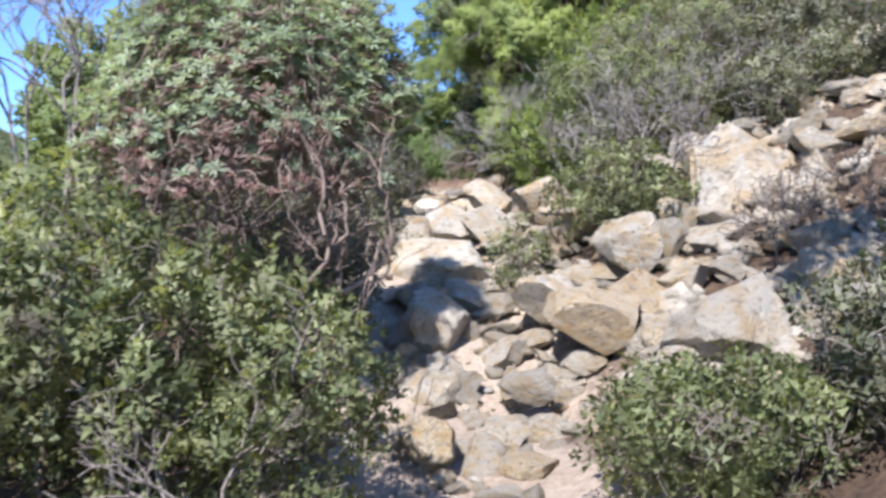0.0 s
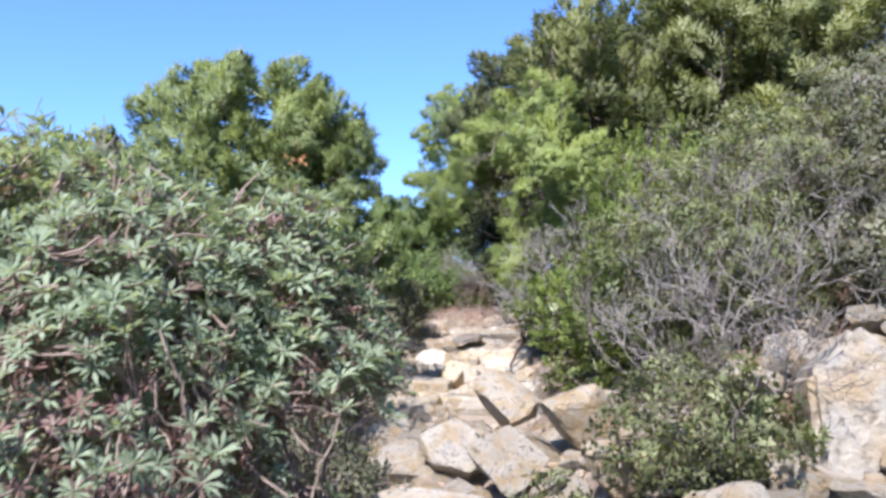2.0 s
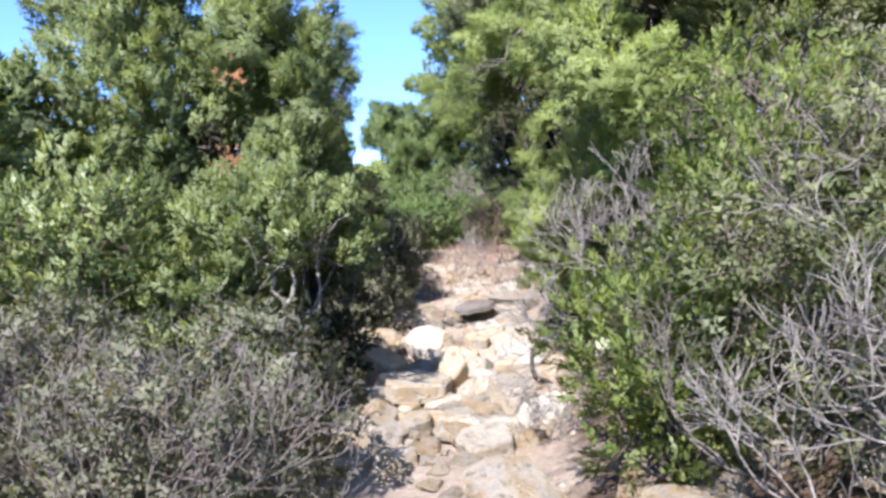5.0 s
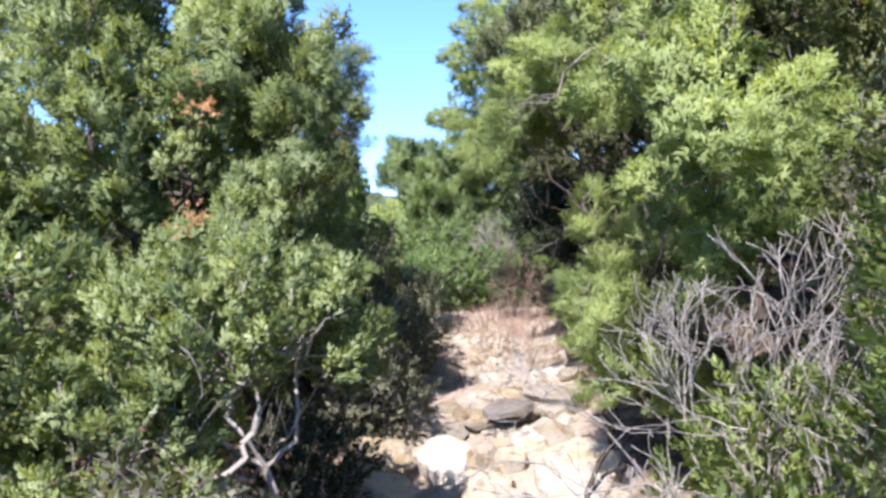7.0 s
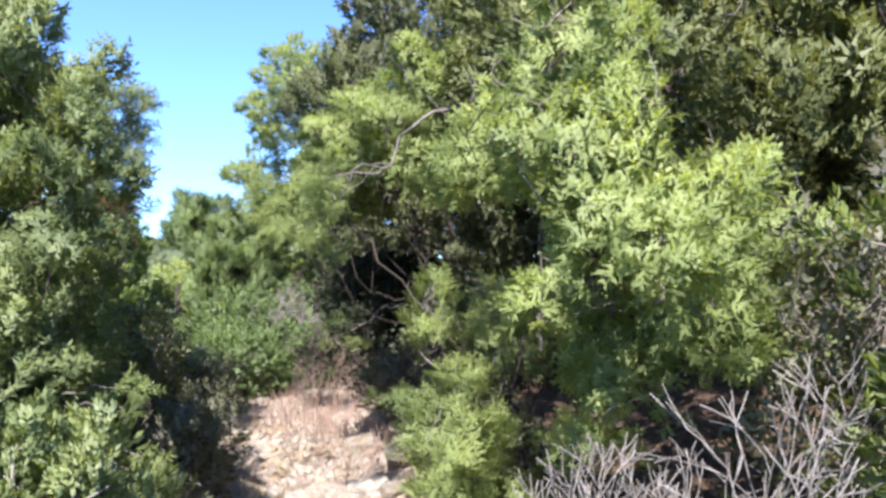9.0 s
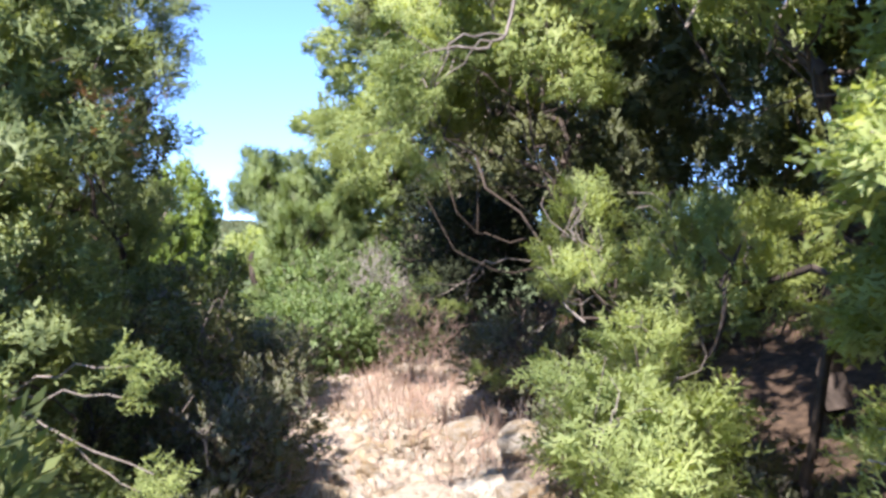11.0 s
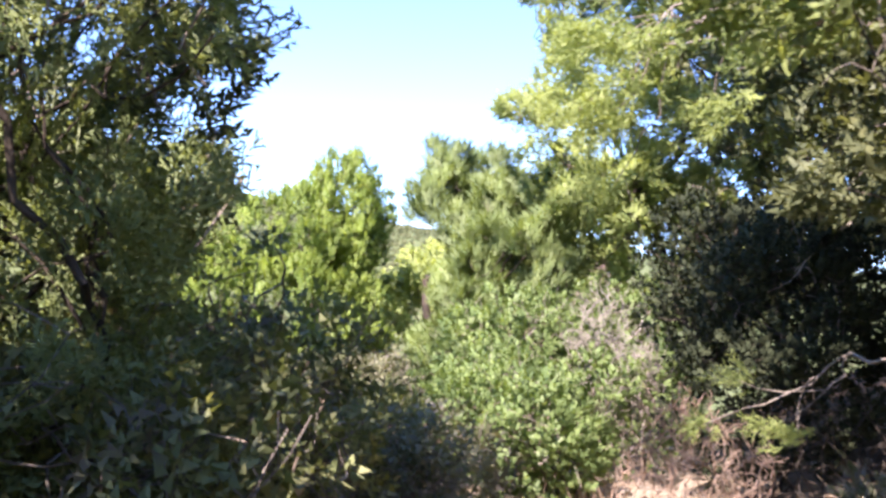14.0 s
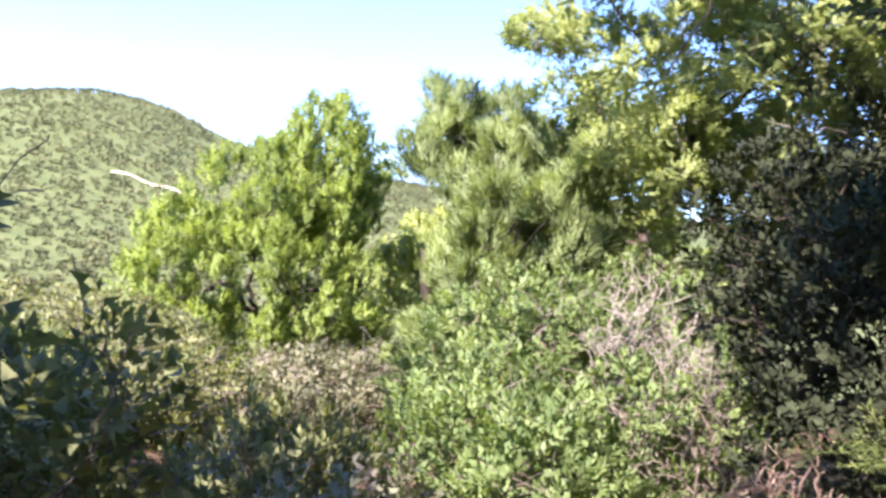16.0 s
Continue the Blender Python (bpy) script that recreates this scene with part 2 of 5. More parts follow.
def tubes(segs, sides=4):
    """Tapered rods from rows of (start, end, start radius, end radius)."""
    a = np.array([s[0] for s in segs], dtype=float)
    b = np.array([s[1] for s in segs], dtype=float)
    ra = np.array([s[2] for s in segs])
    rb = np.array([s[3] for s in segs])
    z = unit(b - a)
    x = unit(np.cross(z, np.where(np.abs(z[:, 2:3]) > 0.9, [[1.0, 0, 0]], [[0, 0, 1.0]])))
    y = np.cross(z, x)
    ang = np.arange(sides) * 2 * math.pi / sides
    ring = np.cos(ang)[None, :, None] * x[:, None] + np.sin(ang)[None, :, None] * y[:, None]
    v = np.concatenate((a[:, None] + ring * ra[:, None, None], b[:, None] + ring * rb[:, None, None]), axis=1)
    i = np.arange(sides)
    j = (i + 1) % sides
    f = np.stack((i, j, j + sides, i + sides), axis=1)
    f = f[None] + (np.arange(len(segs)) * 2 * sides)[:, None, None]
    return v.reshape(-1, 3), f.reshape(-1, 4)


def leaf_template(width=0.4, bend=0.15):
    return (np.array([(0, 0, 0), (width / 2, bend * 0.6, 0.5), (0, -bend, 1.0), (-width / 2, bend * 0.6, 0.5)], dtype=float),
            np.array([(0, 1, 2, 3)]))


def rosette_template(rng, leaves=12, width=0.2):
    v, f = [], []
    for i in range(leaves):
        a = i * 2.4 + rng.uniform(-0.2, 0.2)
        up = rng.uniform(0.15, 0.95)
        out = np.array((math.cos(a), math.sin(a), up))
        out /= np.linalg.norm(out)
        side = np.array((-math.sin(a), math.cos(a), 0.0)) * width / 2
        drop = np.array((0, 0, -0.14))
        n = len(v)
        v += [out * 0.05, out * 0.6 + side + (0, 0, 0.03), out + drop, out * 0.6 - side + (0, 0, 0.03)]
        f.append((n, n + 1, n + 2, n + 3))
    return np.array(v), np.array(f)


def leafy_twig_template(rng, leaves=9, width=0.42, size=0.42):
    """A short shoot, one unit long, with leaves along it."""
    v, f = [], []
    lv, lf = leaf_template(width)
    for i in range(leaves):
        h = (i + 0.5) / leaves
        a = i * 2.4 + rng.uniform(-0.4, 0.4)
        lean = rng.uniform(0.5, 1.2) * (1.1 - 0.6 * h)
        z = np.array((math.cos(a) * math.sin(lean), math.sin(a) * math.sin(lean), math.cos(lean)))
        x = unit(np.cross(z, (0.01, 0.02, 1.0)))
        m = np.stack((x, np.cross(z, x), z), axis=1)
        n = len(v)
        v += list((lv * size * rng.uniform(0.7, 1.15)) @ m.T + (0, 0, h * 0.85))
        f += list(lf + n)
    return np.array(v), np.array(f)


def feather_template(rng, arms=5, slivers=1, width=0.2, fine=False):
    """A flat juniper spray, one unit long: side shoots that carry short scaly slivers."""
    v, f = [], []

    def sliver(root, way, length, w):
        side = unit(np.cross(way, rng.normal(size=3))) * w * 0.5
        n = len(v)
        v.extend([root - side, root + side, root + way * length])
        f.append((n, n + 1, n + 2))

    if fine:
        sliver(np.zeros(3), np.array((0, 0, 1.0)), 1.0, width * 0.8)
    for i in range(arms):
        h = (i + 0.3) / arms
        a = (i % 2) * math.pi + rng.normal() * 0.6
        lean = rng.uniform(0.55, 0.95)
        way = np.array((math.cos(a) * math.sin(lean), math.sin(a) * math.sin(lean), math.cos(lean)))
        root = np.array((0, 0, h * 0.75))
        long = rng.uniform(0.32, 0.5) * (1.2 - 0.6 * h)
        sliver(root, way, long, width * (0.7 if fine else 1.0))
        for k in range(slivers):
            w2 = unit(way + rng.normal(size=3) * (0.8 if fine else 0.55))
            sliver(root + way * long * ((0.1 if fine else 0.3) + (0.85 if fine else 0.6) * k / slivers), w2, long * (rng.uniform(0.25, 0.4) if fine else rng.uniform(0.4, 0.6)), width)
    return np.array(v), np.array(f)


def needle_template(rng, needles=20, spread=0.9, width=0.06, leaf=0.5):
    """A shoot with needles or tiny leaves, one unit long, a triangle each."""
    v, f = [], []
    for i in range(needles):
        h = i / needles
        a = i * 2.4
        lean = spread * rng.uniform(0.6, 1.2)
        way = np.array((math.cos(a) * math.sin(lean), math.sin(a) * math.sin(lean), math.cos(lean)))
        side = unit(np.cross(way, rng.normal(size=3))) * width * 0.5
        root = np.array((0, 0, h * 0.7))
        n = len(v)
        v += [root + way * leaf * 0.35 - side, root + way * leaf * 0.35 + side, root + way * leaf * rng.uniform(0.8, 1.1)]
        f.append((n, n + 1, n + 2))
    return np.array(v), np.array(f)


TEMPLATES = np.random.default_rng(5)
ROSETTE = rosette_template(TEMPLATES)
SPRAY = feather_template(TEMPLATES)
FEATHER = feather_template(TEMPLATES, 8, 2, 0.105)
PLAIN = feather_template(TEMPLATES, 6, 1, 0.15)
DETAIL = feather_template(TEMPLATES, 9, 6, 0.045, True)
TUFT = needle_template(TEMPLATES, 12, 0.8, 0.13, 0.6)
BRUSH = needle_template(TEMPLATES, 14, 0.5, 0.075, 0.7)
SHOOT = leafy_twig_template(TEMPLATES)
BROAD = leafy_twig_template(TEMPLATES, 7, 0.62, 0.5)
FINE = needle_template(TEMPLATES, 8, 1.0, 0.24, 0.52)


def limbs(rng, base, tips, radius, crook=0.12, thin=0.0022):
    """Forking limbs from the base to every tip, as rows for tubes()."""
    segs = []

    def grow(start, group, r):
        n = len(group)
        mean = group.mean(axis=0)
        span = np.linalg.norm(mean - start)
        goal = group[0] if n == 1 else start + (mean - start) * rng.uniform(0.4, 0.6) + rng.normal(size=3) * span * crook
        end_r = max(thin, r * (0.45 if n == 1 else 0.8))
        bends = 2 if span < 0.12 else 3 if span < 0.35 else 7
        sway = rng.normal(size=3) * np.linalg.norm(goal - start) * crook * 1.1
        last, last_r = start, r
        for i in range(1, bends + 1):
            s = i / bends
            here = goal if i == bends else start + (goal - start) * s + sway * math.sin(math.pi * s) + rng.normal(size=3) * span * crook * 0.16
            here_r = r + (end_r - r) * s
            segs.append((last, here, last_r, here_r))
            last, last_r = here, here_r
        if n == 1:
            return
        ways = min(n, 2 if n < 4 else int(rng.integers(2, 5)))
        seeds = group[rng.choice(n, ways, replace=False)]
        near = np.argmin(((group[:, None] - seeds[None]) ** 2).sum(axis=2), axis=1)
        for k in range(ways):
            sub = group[near == k]
            if len(sub) == n:
                sub = sub[: n // 2]
            if len(sub):
                grow(goal, sub, max(thin, r * 0.85 * (len(sub) / n) ** 0.4))

    grow(np.array(base, dtype=float), np.array(tips, dtype=float), radius)
    return segs


def in_lobes(rng, lobes, count, inner=0.5, flat=-0.6, ragged=0.22):
    """Places in the outer part of the lobes (x, y, z, rx, ry, rz), and the ways out."""
    vol = np.array([l[3] * l[4] + l[3] * l[5] + l[4] * l[5] for l in lobes])
    pick = rng.choice(len(lobes), count, p=vol / vol.sum())
    l = np.array(lobes, dtype=float)[pick]
    d = unit(rng.normal(size=(count, 3)))
    low = d[:, 2] < flat
    d[low, 2] *= -1
    r = rng.uniform(inner ** 3, 1, count) ** (1 / 3)
    r *= 1 + ragged * wobble(rng, d + l[:, :3] * 0.7, 7, 3.5)
    return l[:, :3] + d * l[:, 3:] * r[:, None], unit(d / l[:, 3:])


def thinned(points, ways, count, gap):
    """Up to count of the points, none nearer than gap to another while that can be had."""
    keep = []
    for i, p in enumerate(points):
        if not keep or ((points[keep] - p) ** 2).sum(axis=1).min() > gap * gap:
            keep.append(i)
        if len(keep) == count:
            break
    return points[keep], ways[keep]


# ---------------------------------------------------------------- ground
PATH_Y = (-60, -8, 0, 1.7, 3.0, 4.2, 5.2, 6.0, 7.0, 9.0, 9.9, 11.0, 13.0, 15.3, 17.0, 20.0, 30.0, 60.0)
PATH_Z = (-12, -1.3, 0.0, 0.3, 0.47, 0.6, 1.05, 1.4, 1.6, 1.66, 1.72, 2.1, 2.35, 2.6, 2.5, 2.0, -1.0, -12.0)


HILL_AZ = (-75, -50, -39, -36, -33.5, -31, -29, -27, -25, -20, -10, 10)
HILL_TOP = (45, 54, 64, 67.5, 70, 68.5, 66, 60.5, 55, 50, 44, 40)


def smooth(a, b, x):
    t = np.clip((x - a) / (b - a), 0, 1)
    return t * t * (3 - 2 * t)


def ground_z(x, y):
    x, y = np.asarray(x, dtype=float), np.asarray(y, dtype=float)
    z = np.interp(y, PATH_Y, PATH_Z)
    right = np.maximum(0, x - 0.55)
    z = z + 0.5 * np.minimum(right, 14) + 0.2 * np.clip(right - 14, 0, 100)
    left = np.maximum(0, -x - 0.7)
    z = z + 0.12 * np.minimum(left, 2.0) - 0.33 * np.clip(left - 3.5, 0, 60)
    dx, dy = x + 0.2, y - 12.0
    r = np.hypot(dx, dy)
    az = np.degrees(np.arctan2(dx, dy))
    crest = np.interp(az, HILL_AZ, HILL_TOP)
    z = z * (1 - smooth(40, 120, r)) + smooth(40, 120, r) * -14 + crest * smooth(90, 400, r)
    return z


def spread(near, far, fine, steps):
    a = np.arange(near[0], near[1] + fine / 2, fine)
    out = np.cumsum(np.geomspace(fine * 1.3, far / 9.0, steps))
    return np.concatenate((near[0] - out[::-1], a, near[1] + out))


def build_ground():
    rng = np.random.default_rng(11)
    xs, ys = spread((-3.2, 3.6), 900, 0.1, 62), spread((1.5, 19.5), 900, 0.1, 62)
    X, Y = np.meshgrid(xs, ys)
    pts = np.stack((X.ravel(), Y.ravel(), np.zeros(X.size)), axis=1)
    Z = ground_z(pts[:, 0], pts[:, 1])
    near = 1 - smooth(6, 30, np.hypot(pts[:, 0], pts[:, 1] - 9))
    Z += near * (wobble(rng, pts, 8, 2.2) * 0.05 + wobble(rng, pts, 8, 7.0) * 0.03 + wobble(rng, pts, 9, 17.0) * 0.012)
    r = np.hypot(pts[:, 0], pts[:, 1] - 12)
    Z += smooth(60, 300, r) * wobble(rng, pts, 9, 0.05) * 0.5
    pts[:, 2] = Z
    nx, ny = len(xs), len(ys)
    i = (np.arange(ny - 1)[:, None] * nx + np.arange(nx - 1)[None]).ravel()
    ob = new("ground", mesh_of("ground", pts, np.stack((i, i + 1, i + nx + 1, i + nx), axis=1), GROUND, True))
    tagged(ob, "stony ochre hillside soil with leaf litter under the scrub", "ground", kind="structure")


build_ground()


# ---------------------------------------------------------------- rocks
def rock_mesh(seed, mat, cuts=9, detail=3, rough=0.05, flat=0.0):
    """A broken limestone block about one unit across: a ball cut by planes, with worn edges."""
    rng = np.random.default_rng(seed)
    bm = bmesh.new()
    bmesh.ops.create_icosphere(bm, subdivisions=detail, radius=0.62)
    co = np.array([v.co[:] for v in bm.verts])
    for _ in range(cuts):
        n = unit(rng.normal(size=3))
        d = rng.uniform(0.2, 0.36)
        over = co @ n - d
        co -= np.maximum(over, 0)[:, None] * n * 0.98
    for sx in (0, 1, 2):
        co[:, sx] /= np.ptp(co[:, sx])
        co[:, sx] -= (co[:, sx].max() + co[:, sx].min()) / 2
    co *= 1 + (wobble(rng, co, 7, 5) * rough + wobble(rng, co, 9, 14) * rough * 0.5)[:, None]
    for v, c in zip(bm.verts, co):
        v.co = c
    me = bpy.data.meshes.new("rock")
    bm.to_mesh(me)
    bm.free()
    me.materials.append(mat)
    return me


BLOCKS = [rock_mesh(20 + i, ROCK, 17 + i % 6, 4, 0.045) for i in range(12)]
RUBBLE = [rock_mesh(120 + i, ROCK, 11 + i % 6, 3, 0.045) for i in range(12)]
STONES = [rock_mesh(50 + i, ROCK, 8, 2, 0.03) for i in range(8)]


def rock(x, y, z, sx, sy, sz, kind, turn=(0, 0, 0), label="pale weathered limestone boulder on the stony path", name="boulder", mesh=None):
    ob = new(name, mesh or BLOCKS[kind % len(BLOCKS)])
    ob.matrix_basis = pose(x, y, z, *turn) @ Matrix.Diagonal((sx, sy, sz, 1))
    return tagged(ob, label, "rock", "rocks along the path")


def leaning_slab():
    """The big fallen slab on the bank: a broad flat face, a thick edge, worn corners."""
    rng = np.random.default_rng(77)
    outline = [(1.83, 2.35), (2.22, 2.09), (2.22, 1.87), (1.68, 1.52), (1.53, 1.50), (1.57, 1.75), (1.59, 2.15)]
    bm = bmesh.new()
    lean = lambda z: 5.32 + (z - 1.6) * 0.28
    front = [bm.verts.new((x, lean(z), z)) for x, z in outline]
    back = [bm.verts.new((x + 0.06, lean(z) + 0.34, z - 0.04)) for x, z in outline]
    n = len(outline)
    bm.faces.new(front[::-1])
    bm.faces.new(back)
    for i in range(n):
        bm.faces.new((front[i], front[(i + 1) % n], back[(i + 1) % n], back[i]))
    bmesh.ops.recalc_face_normals(bm, faces=bm.faces[:])
    bmesh.ops.bevel(bm, geom=bm.edges[:], offset=0.035, segments=2, affect="EDGES")
    bmesh.ops.triangulate(bm, faces=bm.faces[:])
    bmesh.ops.subdivide_edges(bm, edges=bm.edges[:], cuts=4, use_grid_fill=True)
    co = np.array([v.co[:] for v in bm.verts])
    shift = wobble(rng, co, 9, 6) * 0.018 + wobble(rng, co, 9, 18) * 0.008
    for v, s in zip(bm.verts, shift):
        v.co += v.normal * float(s)
    me = bpy.data.meshes.new("flat_rock")
    bm.to_mesh(me)
    bm.free()
    me.materials.append(ROCK)
    ob = new("flat_rock", me)
    tagged(ob, "large pale grey limestone slab leaning on the bank", "rock", "rocks along the path")


leaning_slab()


def step_slab(seed, x, y, w, d, t, turn, label, raised=0.0, tilt=(0, 0)):
    """A flat, cracked bedrock slab: a many-cornered plate with worn edges, laid to the slope."""
    rng = np.random.default_rng(seed)
    bm = bmesh.new()
    n = int(rng.integers(5, 8))
    ang = np.sort((np.arange(n) + rng.uniform(-0.28, 0.28, n)) * 2 * math.pi / n)
    rad = rng.uniform(0.82, 1.1, n)
    top = [bm.verts.new((math.cos(a) * r * w / 2, math.sin(a) * r * d / 2, t / 2)) for a, r in zip(ang, rad)]
    low = [bm.verts.new((v.co.x * 1.06, v.co.y * 1.06, -t / 2)) for v in top]
    bm.faces.new(top)
    bm.faces.new(low[::-1])
    for i in range(n):
        bm.faces.new((low[i], low[(i + 1) % n], top[(i + 1) % n], top[i]))
    bmesh.ops.bevel(bm, geom=bm.edges[:], offset=min(0.014, t * 0.15), segments=1, affect="EDGES")
    bmesh.ops.triangulate(bm, faces=bm.faces[:])
    bmesh.ops.subdivide_edges(bm, edges=bm.edges[:], cuts=2, use_grid_fill=True)
    co = np.array([v.co[:] for v in bm.verts])
    shift = wobble(rng, co, 9, 7) * 0.016 + wobble(rng, co, 9, 22) * 0.007
    for v, s in zip(bm.verts, shift):
        v.co += v.normal * float(s)
    me = bpy.data.meshes.new("flat_rock")
    bm.to_mesh(me)
    bm.free()
    me.materials.append(ROCK)
    ob = new("flat_rock", me)
    slope = math.degrees(math.atan(float(ground_z(x, y + 0.3) - ground_z(x, y - 0.3)) / 0.6))
    z = float(ground_z(x, y)) + t * 0.12 + raised
    ob.matrix_basis = pose(x, y, z, slope + tilt[0] + rng.uniform(-7, 7), tilt[1] + rng.uniform(-9, 9), turn)
    return tagged(ob, label, "rock", "rocks along the path")


def steps():
    rng = np.random.default_rng(15)
    pale, grey = "pale cracked limestone slab stepping up the path", "grey limestone slab worn flat in the path"
    # x, y, width, depth, thickness, turn, raised, tilt
    rows = [
        (-0.24, 9.78, 0.62, 0.5, 0.13, 28, 0.08, (-4, 12), pale), (0.56, 10.4, 0.6, 0.95, 0.22, -6, 0.03, (0, -6), grey),
        (0.43, 9.6, 0.32, 0.4, 0.2, 15, 0.05, (6, 10), pale), (0.02, 10.15, 0.2, 0.34, 0.24, -10, 0.02, (20, 0), "ochre limestone block set in the path"),
        (0.25, 8.75, 0.42, 0.36, 0.12, 40, 0.02, (0, -12), grey), (-0.5, 10.15, 0.34, 0.36, 0.22, 5, 0.04, (0, 14), pale),
        (0.2, 10.55, 0.22, 0.2, 0.16, 30, 0.03, (0, 0), pale), (-0.16, 10.5, 0.38, 0.4, 0.2, -20, 0.02, (8, 8), pale),
        (0.62, 9.1, 0.4, 0.36, 0.16, 60, 0.03, (0, -16), grey), (-0.36, 8.95, 0.36, 0.3, 0.16, 10, 0.02, (0, 18), pale),
        (0.3, 10.0, 0.26, 0.3, 0.16, 70, 0.0, (0, 0), grey), (0.5, 11.35, 0.42, 0.4, 0.2, 20, 0.0, (0, -10), pale),
        (-0.05, 9.3, 0.3, 0.26, 0.12, 80, -0.01, (0, 10), "reddish ochre slab sunk in the soil"),
    ]
    for k, (x, y, w, d, t, turn, up, tilt, label) in enumerate(rows):
        step_slab(300 + k, x, y, w, d, t, turn, label, up, tilt)
    for k in range(26):
        y = rng.uniform(8.4, 12.2)
        step_slab(340 + k, rng.uniform(-0.5, 0.8), y, rng.uniform(0.16, 0.34), rng.uniform(0.14, 0.3), rng.uniform(0.08, 0.18), rng.uniform(0, 360),
                  "broken limestone slab lying loose on the path", rng.uniform(-0.02, 0.02), (rng.uniform(-12, 12), rng.uniform(-12, 12)))


steps()


